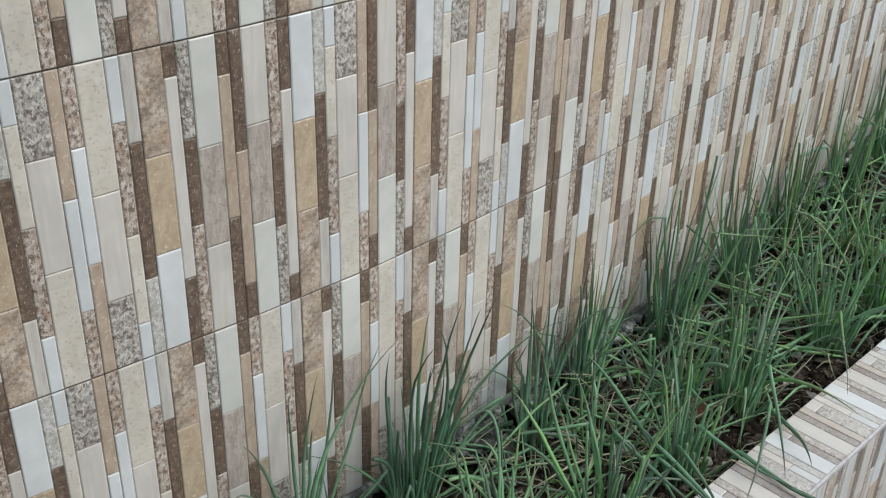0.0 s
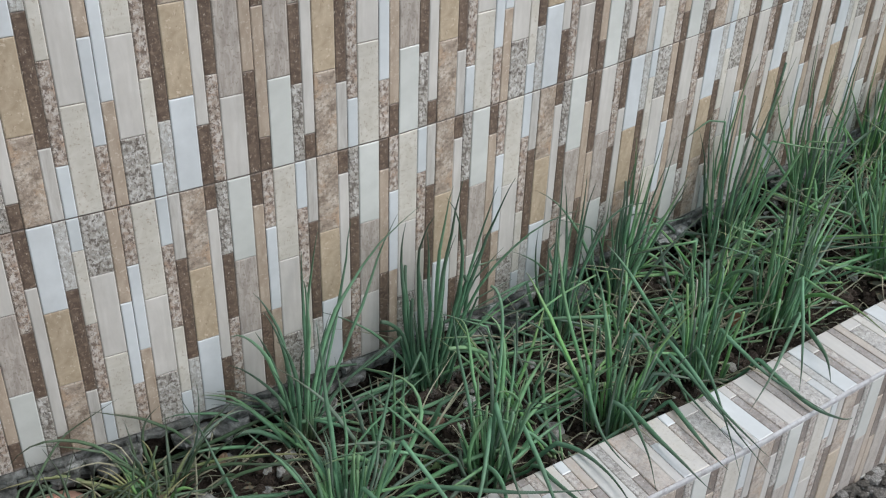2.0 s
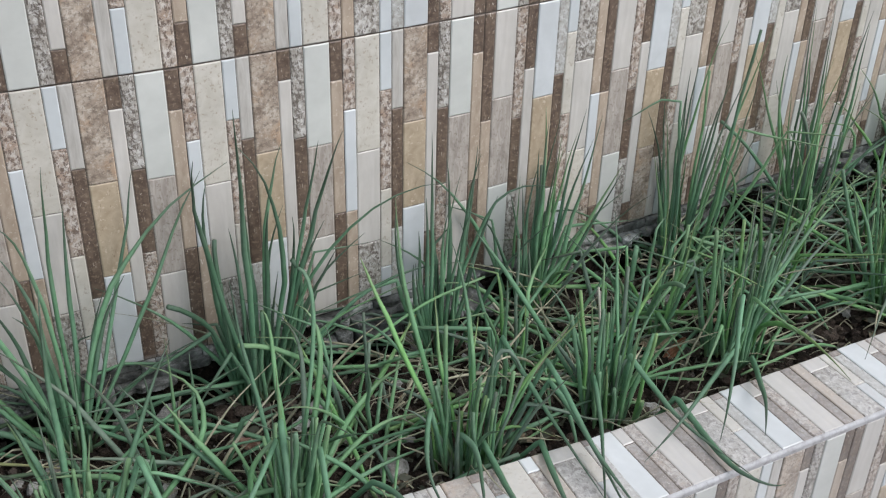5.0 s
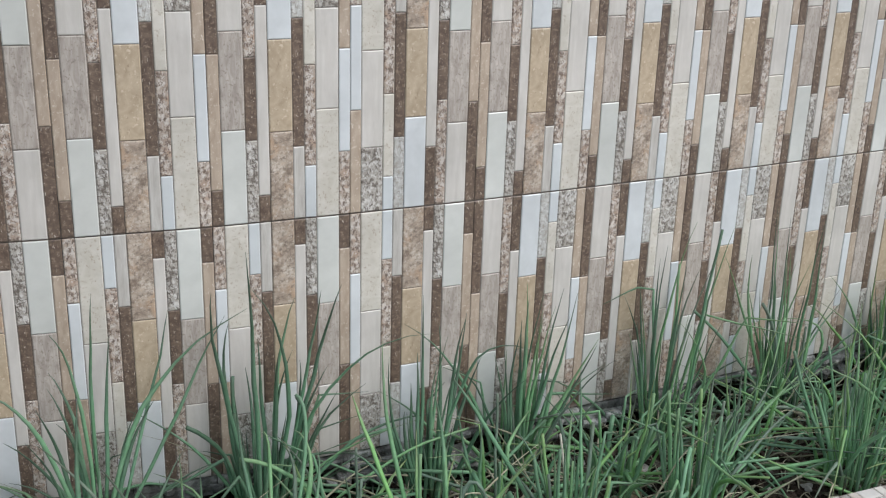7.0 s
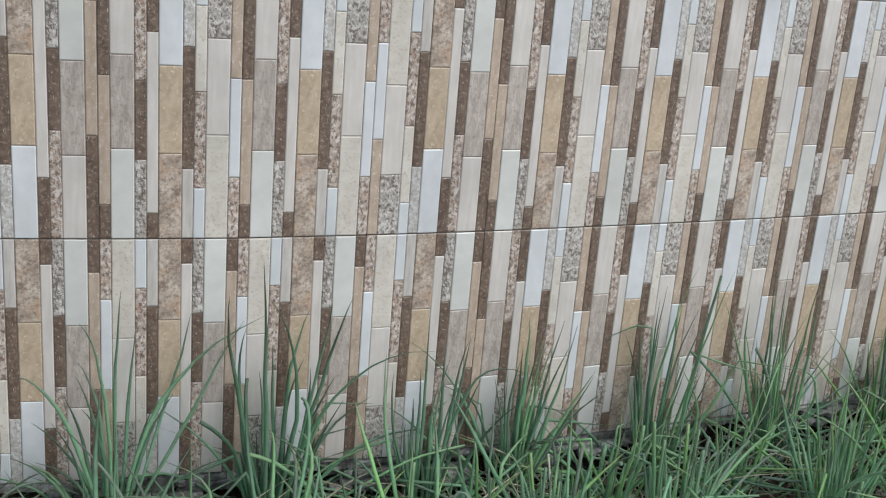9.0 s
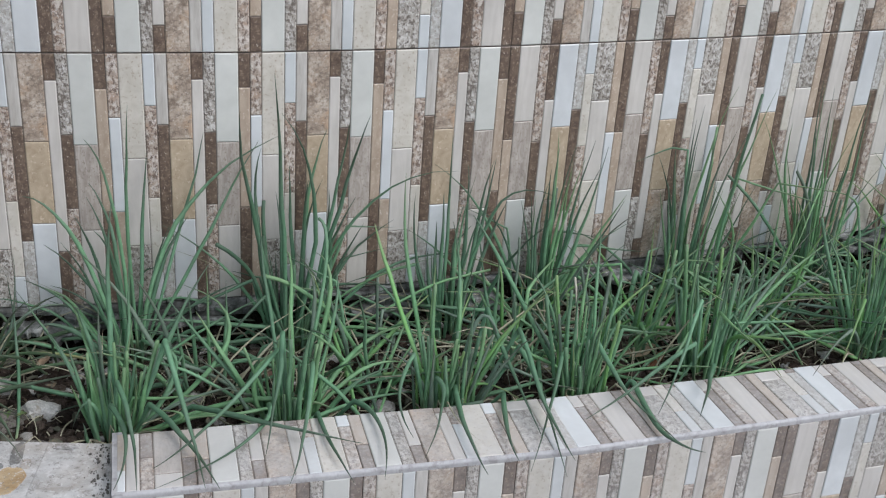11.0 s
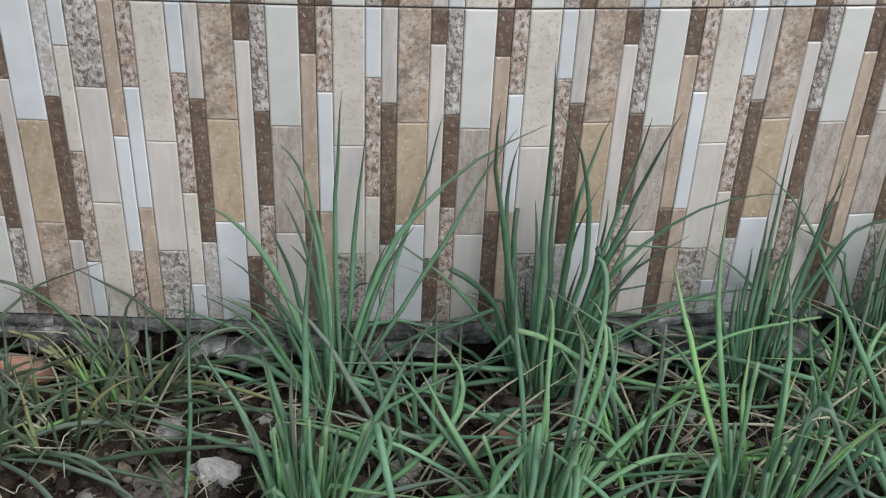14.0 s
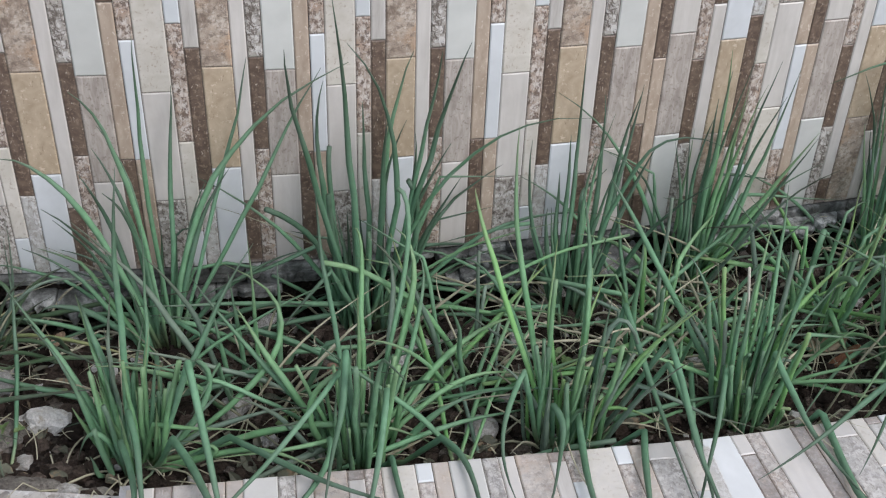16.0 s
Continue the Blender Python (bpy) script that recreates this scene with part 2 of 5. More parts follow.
CRACKED = cracked("cracked_mortar")
EARTH = plain("dark_earth", (0.013, 0.0092, 0.0072), (0.046, 0.0325, 0.025), 34.0, 0.95, 1.0, 0.014, ((0.10, 0.082, 0.066), 120.0), 0.2)
def crumb_material(name, pale=False):
    m, nt, b = material(name, 0.95, 0.2)
    geo = nt.nodes.new("ShaderNodeNewGeometry")
    tones = ((0.0, (0.022, 0.016, 0.012)), (0.6, (0.064, 0.046, 0.035)), (0.9, (0.115, 0.09, 0.072)), (1.0, (0.19, 0.165, 0.14)))
    if pale:
        tones = ((0.0, (0.07, 0.062, 0.052)), (0.5, (0.19, 0.175, 0.155)), (0.85, (0.32, 0.305, 0.28)), (1.0, (0.48, 0.46, 0.43)))
    c = ramp(nt, geo.outputs["Random Per Island"], *tones)
    f = noise_tex(nt, geo.outputs["Position"], 260.0, 6.0, 0.75)
    nt.links.new(mix(nt, 1.0, c, ramp(nt, f, (0.36, 0.45), (0.64, 1.45)), "MULTIPLY"), b.inputs["Base Color"])
    bump(nt, b, f, 1.0, 0.006)
    return m


CLOD = crumb_material("earth_crumb")
STONE = plain("grey_stone", (0.27, 0.26, 0.235), (0.46, 0.45, 0.42), 30.0, 0.8, 0.5, 0.005, ((0.2, 0.18, 0.15), 70.0))
CHALK = plain("pale_stone", (0.42, 0.405, 0.365), (0.68, 0.665, 0.625), 35.0, 0.75, 0.5, 0.005, ((0.36, 0.32, 0.25), 60.0))
BRICK = plain("red_brick", (0.34, 0.18, 0.125), (0.50, 0.31, 0.235), 45.0, 0.85, 0.5, 0.004)
GRAVEL = plain("rubble_ground", (0.10, 0.092, 0.08), (0.36, 0.34, 0.31), 14.0, 0.95, 0.9, 0.02, ((0.08, 0.07, 0.06), 60.0))
CONCRETE = plain("concrete", (0.33, 0.32, 0.30), (0.50, 0.49, 0.46), 9.0, 0.9, 0.4, 0.006)
PLASTIC = plain("grey_plastic_trim", (0.34, 0.33, 0.33), (0.47, 0.46, 0.455), 22.0, 0.5, 0.15, 0.002, ((0.27, 0.255, 0.245), 60.0), 0.4)
STRAW = plain("dry_straw", (0.26, 0.24, 0.155), (0.56, 0.53, 0.39), 18.0, 0.8, 0.1)
LITTER = plain("dead_leaf", (0.05, 0.054, 0.036), (0.165, 0.165, 0.12), 25.0, 0.8, 0.1, 0.004, ((0.25, 0.17, 0.10), 45.0))


def leaf_material(name, low, high, tip, fade=(0.46, 0.94)):
    m, nt, b = material(name, 0.64, 0.34)
    a = nt.nodes.new("ShaderNodeAttribute")
    a.attribute_name = "along"
    info = nt.nodes.new("ShaderNodeObjectInfo")
    c = ramp(nt, info.outputs["Random"], (0.0, low), (1.0, high))
    f = noise_tex(nt, coords(nt), 60.0, 4.0)
    c = mix(nt, 1.0, c, ramp(nt, f, (0.3, 0.8), (0.7, 1.12)), "MULTIPLY")
    c = mix(nt, ramp(nt, a.outputs["Fac"], (0.0, 1.0), (0.12, 0.0)), c, (0.26, 0.33, 0.17))
    c = mix(nt, ramp(nt, a.outputs["Fac"], (fade[0], 0.0), (fade[1], 0.88)), c, tip)
    wax = noise_tex(nt, coords(nt, shift=(2, 5, 1)), 14.0, 3.0)
    c = mix(nt, ramp(nt, wax, (0.42, 0.0), (0.66, 0.22)), c, (0.235, 0.300, 0.240))
    nt.links.new(c, b.inputs["Base Color"])
    return m


GREEN = leaf_material("onion_leaf_green", (0.100, 0.220, 0.116), (0.178, 0.360, 0.192), (0.062, 0.080, 0.054))
FRESH = leaf_material("onion_leaf_fresh", (0.125, 0.280, 0.126), (0.196, 0.390, 0.178), (0.14, 0.18, 0.09))
BRIGHT = leaf_material("onion_leaf_bright", (0.128, 0.300, 0.092), (0.198, 0.415, 0.138), (0.18, 0.20, 0.09))
DUSKY = leaf_material("onion_leaf_dusky", (0.082, 0.182, 0.102), (0.142, 0.300, 0.168), (0.042, 0.062, 0.040), (0.30, 0.82))
OLIVE = leaf_material("onion_leaf_olive", (0.058, 0.104, 0.052), (0.110, 0.180, 0.090), (0.050, 0.052, 0.034), (0.4, 0.9))
DULL = leaf_material("onion_leaf_dull", (0.115, 0.178, 0.128), (0.190, 0.255, 0.190), (0.082, 0.088, 0.058))


# ---- mesh helpers ----
def mesh_of(name, verts, faces, mat, smooth=False):
    me = bpy.data.meshes.new(name)
    me.from_pydata(verts, [], faces)
    me.materials.append(mat)
    if smooth:
        me.shade_smooth()
    me.update()
    return me


def part(name, me, parent=None, label="", at=None):
    ob = new(name, me)
    if parent is not None:
        ob.parent = parent
    if at is not None:
        ob.matrix_basis = at
    if label:
        ob["label"] = label
    return ob


def box_data(lo, hi):
    (a, b, c), (d, e, f) = lo, hi
    v = [(a, b, c), (d, b, c), (d, e, c), (a, e, c), (a, b, f), (d, b, f), (d, e, f), (a, e, f)]
    return v, [(0, 3, 2, 1), (4, 5, 6, 7), (0, 1, 5, 4), (1, 2, 6, 5), (2, 3, 7, 6), (3, 0, 4, 7)]


def tube(points, radii, sides=6, flat=1.0):
    """A closed tube along points; flat squeezes it across its bend."""
    verts, faces, along = [], [], []
    n = len(points)
    side = None
    for i, p in enumerate(points):
        d = (points[min(i + 1, n - 1)] - points[max(i - 1, 0)]).normalized()
        if side is None:
            side = d.orthogonal().normalized()
        side = (side - d * side.dot(d)).normalized()
        up = d.cross(side)
        for k in range(sides):
            w = 2 * math.pi * k / sides
            verts.append(p + (side * math.cos(w) + up * math.sin(w) * flat) * radii[i])
            along.append(i / (n - 1))
    for i in range(n - 1):
        for k in range(sides):
            k2 = (k + 1) % sides
            faces.append((i * sides + k, i * sides + k2, (i + 1) * sides + k2, (i + 1) * sides + k))
    faces.append(tuple(range(sides))[::-1])
    faces.append(tuple(range((n - 1) * sides, n * sides)))
    return verts, faces, along


# ---- the tile's print: columns of 1 or 2 units, each cut at these heights from the top ----
COLUMNS = [
    (1, ("pink", 0.24, "white", 0.612, "tan")),
    (2, ("cream", 0.40, "beige", 0.755, "speck")),
    (1, ("cool", 0.197, "pink", 0.56, "cream", 0.87, "cool")),
    (1, ("grey", 0.27, "dark", 0.723, "pale")),
    (2, ("rough", 0.328, "sand", 0.652, "white")),
    (1, ("dark", 0.10, "beige", 0.769, "dark")),
    (1, ("speck", 0.303, "dark", 0.595, "pink")),
    (2, ("ivory", 0.343, "wood", 0.685, "beige")),
    (1, ("dark", 0.132, "tan", 0.61, "dark")),
]
PROUD = {"white": 0.0016, "ivory": 0.0016, "cool": 0.0014, "cream": 0.0012, "beige": 0.0010, "sand": 0.0014, "tan": 0.0010, "dark": 0.0006,
         "grey": 0.0010, "wood": 0.0012, "speck": 0.0012, "pink": 0.0010, "pale": 0.0012, "rough": 0.0016}


def strip_mesh(kind, x0, x1, z0, z1):
    """One strip of the relief: a low block with a chamfer, facing -y."""
    g, c, p = 0.0005, 0.0018, PROUD[kind] * 1.6
    x0, x1, z0, z1 = x0 + g, x1 - g, z0 + g, z1 - g
    back = [(x0, 0.001, z0), (x1, 0.001, z0), (x1, 0.001, z1), (x0, 0.001, z1)]
    mid = [(x, -p + c * 0.65, z) for x, _, z in back]
    top = [(x0 + c, -p, z0 + c), (x1 - c, -p, z0 + c), (x1 - c, -p, z1 - c), (x0 + c, -p, z1 - c)]
    f = [(8, 9, 10, 11)]
    for i in range(4):
        j = (i + 1) % 4
        f += [(i, j, 4 + j, 4 + i), (4 + i, 4 + j, 8 + j, 8 + i)]
    return mesh_of("strip", back + mid + top, f, PRINT[kind])


CUT = {}


def cut_tile(u0, u1, f0, f1):
    """The body and strips of the tile between these units and heights; made once."""
    key = (round(u0, 3), round(u1, 3), round(f0, 3), round(f1, 3))
    if key in CUT:
        return CUT[key]
    X = lambda u: (u - 6) * U
    Z = lambda f: TH / 2 - f * TH
    e, h = 0.0005, 0.0007
    v, f = box_data((X(u0) + e, 0, Z(f1) + h), (X(u1) - e, 0.008, Z(f0) - h))
    body = mesh_of("tile", v, f, GROUT)
    strips, u = [], 0
    for width, cells in COLUMNS:
        a, b = max(u, u0), min(u + width, u1)
        u += width
        if b - a < 0.15:
            continue
        heights = (0.0, *cells[1::2], 1.0)
        for kind, top, low in zip(cells[0::2], heights, heights[1:]):
            top, low = max(top, f0), min(low, f1)
            if low - top > 0.008:
                strips.append(strip_mesh(kind, X(a), X(b), Z(low) + (h if low == f1 else 0), Z(top) - (h if top == f0 else 0)))
    CUT[key] = (body, strips)
    return CUT[key]


def lay_tile(parent, corner, turn, flat=False, over=False, u=(0, 12), f=(0.0, 1.0), name="tile", strips=True):
    """A tile with its lower left corner there; over: turned upside down; flat: laid with its face up."""
    body, pieces = cut_tile(*u, *f)
    if over:
        shift, spin = pose(-(6 - u[1]) * U, 0, TH / 2 - f[0] * TH), pose(0, 0, 0, 0, 180, 0)
    else:
        shift, spin = pose((6 - u[0]) * U, 0, f[1] * TH - TH / 2), Matrix.Identity(4)
    m = pose(*corner, 0, 0, turn) @ (pose(0, 0, 0, -90) if flat else Matrix.Identity(4)) @ shift @ spin
    tile = part(name, body, parent, "", m)
    for me in pieces:
        part("strip", me, tile)
    return tile


def along(start, turn, d):
    a = radians(turn)
    return start[0] + d * math.cos(a), start[1] + d * math.sin(a)


# ---- ground ----
def ground_sheet():
    n = 60
    xs = [math.copysign(abs(k / n) ** 3 * 150, k) for k in range(-n, n + 1)]
    verts = [(x, y, 0.012 * noise.noise(Vector((x * 4, y * 4, 0))) if abs(x) < 5 and abs(y) < 5 else 0.0) for y in xs for x in xs]
    w = 2 * n + 1
    faces = [(j * w + i, j * w + i + 1, (j + 1) * w + i + 1, (j + 1) * w + i) for j in range(2 * n) for i in range(2 * n)]
    return tagged(new("ground", mesh_of("ground", verts, faces, GRAVEL, True)), "grey dusty rubble ground outside the planter", "ground", kind="structure")


def heading(k):
    return FACETS.get(k, 8.2)


def knees():
    """Where each column of wall tiles begins, by its number."""
    at = {-2: (-0.5, 0.0)}
    for k in range(-2, 12):
        a = radians(heading(k))
        at[k + 1] = (at[k][0] + TW * math.cos(a), at[k][1] + TW * math.sin(a))
    for k in range(-3, -8, -1):
        a = radians(heading(k))
        at[k] = (at[k + 1][0] - TW * math.cos(a), at[k + 1][1] - TW * math.sin(a))
    return at


KNEES = knees()


def wall_y(x):
    k = max(-7, min(11, math.floor((x + 0.5) / TW) - 2))
    while k < 11 and x > KNEES[k + 1][0]:
        k += 1
    while k > -7 and x < KNEES[k][0]:
        k -= 1
    return KNEES[k][1] + (x - KNEES[k][0]) * math.tan(radians(heading(k)))


def wall_at(s, out=0.0):
    """A place on the wall's face, s metres along it from its first column, out metres before it."""
    k = min(11, -7 + int(s / TW))
    a, d = radians(heading(k)), s - (k + 7) * TW
    x, y = KNEES[k]
    return x + d * math.cos(a) + out * math.sin(a), y + d * math.sin(a) - out * math.cos(a)


def curb_y(x):
    """The middle of the curb."""
    if x < -0.505:
        return -0.510 + (-0.505 - x) * 0.185
    return -0.521 + (x + 0.503) * math.tan(radians(0.6)) if x < 0.222 else -0.513 + (x - 0.222) * math.tan(radians(4.0))


def soil_z(x, y):
    p = Vector((x, y, 0))
    foot = max(0.0, 1.0 - (wall_y(x) - y) / 0.075)
    heap = max(0.0, 1.0 - (y - curb_y(x) - 0.085) / 0.11) ** 2 * min(1.0, max(0.0, (-0.47 - x) / 0.08))
    return SOIL + 0.034 * min(heap, 1.0) - 0.026 * foot ** 0.6 + 0.014 * noise.noise(p * 6) + 0.010 * noise.noise(p * 17) + 0.006 * noise.noise(p * 45) + 0.004 * noise.noise(p * 95)


def soil_bed():
    nx, ny = 420, 64
    verts = []
    for i in range(nx + 1):
        x = -1.75 + 4.75 * i / nx
        a, b = curb_y(x), wall_y(x) + 0.03
        for j in range(ny + 1):
            y = a + (b - a) * j / ny
            verts.append((x, y, soil_z(x, y)))
    w = ny + 1
    faces = [(i * w + j, (i + 1) * w + j, (i + 1) * w + j + 1, i * w + j + 1) for i in range(nx) for j in range(ny)]
    return tagged(new("soil", mesh_of("soil", verts, faces, EARTH, True)), "dark crumbly garden soil filling the planter", "soil", kind="structure")


ground_sheet()
soil_bed()

# ---- walls ----
WALL_LOW, WALL_TOP = ZJ - TH, ZJ + 2 * TH


def wall_slab(name, first, last):
    """The masonry behind the columns of tiles from first up to last, bowed as they are."""
    verts, n = [], last - first + 1
    for z in (-0.05, WALL_TOP):
        for out in (0.0085, 0.16):
            for k in range(first, last + 1):
                a = radians((heading(max(k - 1, -7)) + heading(k)) / 2)
                x, y = KNEES[k]
                verts.append((x - out * math.sin(a), y + out * math.cos(a), z))
    faces = []
    for k in range(n - 1):
        for p, q in ((0, n), (n, 3 * n), (3 * n, 2 * n), (2 * n, 0)):
            faces.append((p + k, q + k, q + k + 1, p + k + 1))
    faces += [(0, 2 * n, 3 * n, n), (n - 1, 2 * n - 1, 4 * n - 1, 3 * n - 1)]
    return new(name, mesh_of(name, verts, faces, MORTAR))


CLAD = "bowed house wall clad in beige, brown and white strip-patterned ceramic tiles"
wall_1 = tagged(wall_slab("wall_1", -7, 0), CLAD, "wall", kind="structure")
wall_2 = tagged(wall_slab("wall_2", 0, 12), CLAD, "wall", kind="structure")
# unseen wall, added to keep sky light off the left end
v, f = box_data((0, 0.0085, -0.05), (1.50, 0.16, 2.7))
side = new("wall_3", mesh_of("wall_3", v, f, MORTAR))
side.matrix_basis = pose(-1.735, -1.3, 0, 0, 0, 90)
tagged(side, "plain grey side wall out of view, added to shade the yard's left", "wall", kind="structure")


def ledge(name, first, last, seed):
    """The mortar foot below the lowest tiles: broken slabs in three courses, some fallen out, over a dark hollow."""
    start, length = (first + 7) * TW, (last - first) * TW - 0.001
    r = random.Random(seed)
    verts, faces = [], []

    def slab(u0, u1, top, low, jut, lean):
        n = max(3, int((u1 - u0) / 0.005))
        o = len(verts)
        for i in range(n + 1):
            u = u0 + (u1 - u0) * i / n
            rag = noise.noise(Vector((u * 40, top * 90, seed))) + 0.6 * noise.noise(Vector((u * 130, top * 90, seed)))
            edge = 0.55 + 0.45 * min(1.0, i / 1.5, (n - i) / 1.5)
            y = max(0.002, jut * edge * (1 + 0.55 * rag))
            t = top + 0.0022 * noise.noise(Vector((u * 70, 3.0, seed))) - lean * y
            lo = low + 0.0050 * noise.noise(Vector((u * 55, 8.0, seed))) + 0.003 * rag - lean * y
            for out, z in ((-0.008, top), (y * 0.86, t), (y, t - 0.3 * (t - lo)), (y * (0.8 + 0.25 * rag), lo), (-0.008, low + 0.004)):
                verts.append((*wall_at(u, out), WALL_LOW - 0.001 + min(z, -0.0005)))
        for i in range(n):
            for k in range(4):
                p = o + i * 5 + k
                faces.append((p, p + 1, p + 6, p + 5))
        faces.append(tuple(o + k for k in range(5))[::-1])
        faces.append(tuple(o + n * 5 + k for k in range(5)))

    for top, low, juts, gone in ((0.0, -0.014, (0.004, 0.016), 0.06), (-0.015, -0.031, (0.003, 0.024), 0.22), (-0.032, -0.050, (0.016, 0.052), 0.30)):
        u = start
        while u < start + length - 0.012:
            e = min(u + r.uniform(0.02, 0.13), start + length)
            x = wall_at((u + e) / 2)[0]
            broken = -0.82 < x < -0.70 and top < -0.01
            if not broken and r.random() > gone:
                shift = r.uniform(-0.004, 0.003) if top < 0 else 0.0
                slab(u + 0.0008, e - 0.0008, top + shift, low + shift + r.uniform(-0.004, 0.003), r.uniform(*juts), r.uniform(-0.05, 0.35))
            u = e
    ob = new(name, mesh_of(name, verts, faces, CRACKED, False))
    return tagged(ob, "broken, flaking pale grey mortar foot below the wall tiles", "trim", kind="structure")


def hollow(name, first, last, seed):
    """The crumbled sheet behind the broken mortar, down into the soil; its dark colour paints the gap's shade."""
    start, length = (first + 7) * TW, (last - first) * TW - 0.001
    n, verts = int(length / 0.006), []
    for i in range(n + 1):
        u = start + length * i / n
        for k in range(13):
            out = -0.0080 + 0.009 * abs(noise.noise(Vector((u * 60, k * 0.6, seed)))) + 0.005 * noise.noise(Vector((u * 150, k * 1.1, seed)))
            verts.append((*wall_at(u, max(out, -0.0082)), WALL_LOW - 0.004 - 0.0095 * k))
    faces = [(i * 13 + k, i * 13 + k + 1, i * 13 + k + 14, i * 13 + k + 13) for i in range(n) for k in range(12)]
    return tagged(new(name, mesh_of(name, verts, faces, EARTH)), "crumbled dark sheet behind the broken mortar foot, shade put into its colour", "trim", kind="structure")


ledge("trim_1", -7, 0, 3)
ledge("trim_2", 0, 12, 4)
hollow("trim_3", -7, 0, 5.0)
hollow("trim_4", 0, 12, 6.0)


# ---- the planter's curb ----
def curb_body(name, start, turn, length, depth, top):
    v, f = box_data((0, 0.010, -0.05), (length, depth, top - 0.0085))
    ob = new(name, mesh_of(name, v, f, CONCRETE))
    ob.matrix_basis = pose(*start, 0, 0, 0, turn)
    return ob


DEPTH = 0.156
C1, T1, L1 = (-0.503, -0.600), 0.6, 0.725
C2, T2, L2 = along(C1, T1, L1), 4.0, 2.6
curb_1 = tagged(curb_body("curb_1", C1, T1, L1, DEPTH, COPE), "low planter curb clad in strip-patterned ceramic tiles", "curb", kind="structure")
curb_2 = tagged(curb_body("curb_2", C2, T2, L2, DEPTH, COPE), "low planter curb clad in strip-patterned ceramic tiles", "curb", kind="structure")


def edge_trim(parent, length, ends=False):
    """The quarter-round plastic profile on the front edge."""
    r, verts, n = 0.0055, [], 6
    for x in (0.0, length):
        for k in range(n + 1):
            w = math.pi * k / (2 * n)
            verts.append((x, 0.0045 - r * math.cos(w), COPE - 0.004 + r * math.sin(w)))
        verts += [(x, 0.0045, COPE - 0.009), (x, -0.001, COPE - 0.0095)]
    w = n + 3
    faces = [(k, (k + 1) % w, w + (k + 1) % w, w + k) for k in range(w)] + [tuple(range(w))[::-1], tuple(range(w, 2 * w))]
    return part("edge_trim", mesh_of("edge_trim", verts, faces, PLASTIC), parent, "rounded pale grey plastic edge trim")


edge_trim(curb_1, L1)
edge_trim(curb_2, L2)
v, f = box_data((-0.003, 0.0, COPE - 0.12), (0.0125, DEPTH + 0.004, COPE + 0.001))
part("end_trim", mesh_of("end_trim", v, f, PLASTIC), curb_1, "pale grey plastic end strip")

# the older, lower stretch with stone-printed paving tiles
C3, T3, D3, TOP3 = (-0.552, -0.608), -10.5, 0.178, 0.320


def paving_material(name, *tones):
    """A printed stone: cloudy tones, specks and dirt."""
    m, nt, b = material(name, 0.5, 0.4)
    v = coords(nt)
    f = noise_tex(nt, coords(nt, (1.0, 2.0, 1), (0, 0, 0.75)), 12.0, 10.0, 0.72, 1.2)
    c = ramp(nt, f, *tones)
    w = noise_tex(nt, coords(nt, shift=(4, 2, 0)), 7.0, 6.0, 0.65, 1.0)
    c = mix(nt, ramp(nt, w, (0.50, 0.0), (0.62, 0.4)), c, (0.36, 0.30, 0.24))
    s = noise_tex(nt, coords(nt, shift=(4, 2, 0)), 90.0, 6.0, 0.78)
    c = mix(nt, ramp(nt, s, (0.53, 0.0), (0.62, 0.75)), c, (0.21, 0.195, 0.175))
    t = noise_tex(nt, coords(nt, shift=(9, 5, 0)), 120.0, 5.0, 0.75)
    c = mix(nt, ramp(nt, t, (0.55, 0.0), (0.62, 0.7)), c, (0.62, 0.61, 0.59))
    nt.links.new(grime_and_grey(nt, c, 0.3, 0.0), b.inputs["Base Color"])
    bump(nt, b, s, 0.25, 0.002)
    return m


PAVING = paving_material("cream_paving_print", (0.34, (0.34, 0.325, 0.30)), (0.44, (0.45, 0.44, 0.42)), (0.62, (0.56, 0.55, 0.53)))
VEINED = paving_material("veined_grey_print", (0.40, (0.10, 0.099, 0.094)), (0.48, (0.24, 0.237, 0.23)), (0.53, (0.45, 0.45, 0.445)), (0.66, (0.52, 0.52, 0.51)))
BONE = paving_material("bone_stone_print", (0.34, (0.46, 0.47, 0.475)), (0.66, (0.58, 0.59, 0.595)))
BUFF = paving_material("buff_stone_print", (0.36, (0.33, 0.295, 0.26)), (0.5, (0.44, 0.405, 0.365)), (0.66, (0.52, 0.495, 0.46)))
OCHRE = paving_material("ochre_stone_print", (0.36, (0.33, 0.21, 0.10)), (0.5, (0.44, 0.32, 0.18)), (0.66, (0.54, 0.42, 0.27)))
RUST = paving_material("rust_stone_print", (0.36, (0.20, 0.125, 0.085)), (0.5, (0.31, 0.21, 0.145)), (0.66, (0.40, 0.30, 0.23)))
SLATE = paving_material("slate_stone_print", (0.36, (0.12, 0.117, 0.11)), (0.5, (0.20, 0.195, 0.185)), (0.66, (0.33, 0.32, 0.30)))
SKEW = math.tan(radians(-T3))


def cut_end(verts, end):
    """Cuts the stretch's end on the slant, along the end of the higher curb."""
    return [(x + (D3 - y) * SKEW if x == end else x, y, z) for x, y, z in verts]


v, f = box_data((-1.3, 0.004, -0.05), (0.012, D3, TOP3 - 0.0085))
v = cut_end(v, 0.012)
curb_3 = tagged(new("curb_3", mesh_of("curb_3", v, f, CONCRETE)), "low concrete planter curb topped with stone-printed tiles", "curb", kind="structure")
curb_3.matrix_basis = pose(*C3, 0, 0, 0, T3)


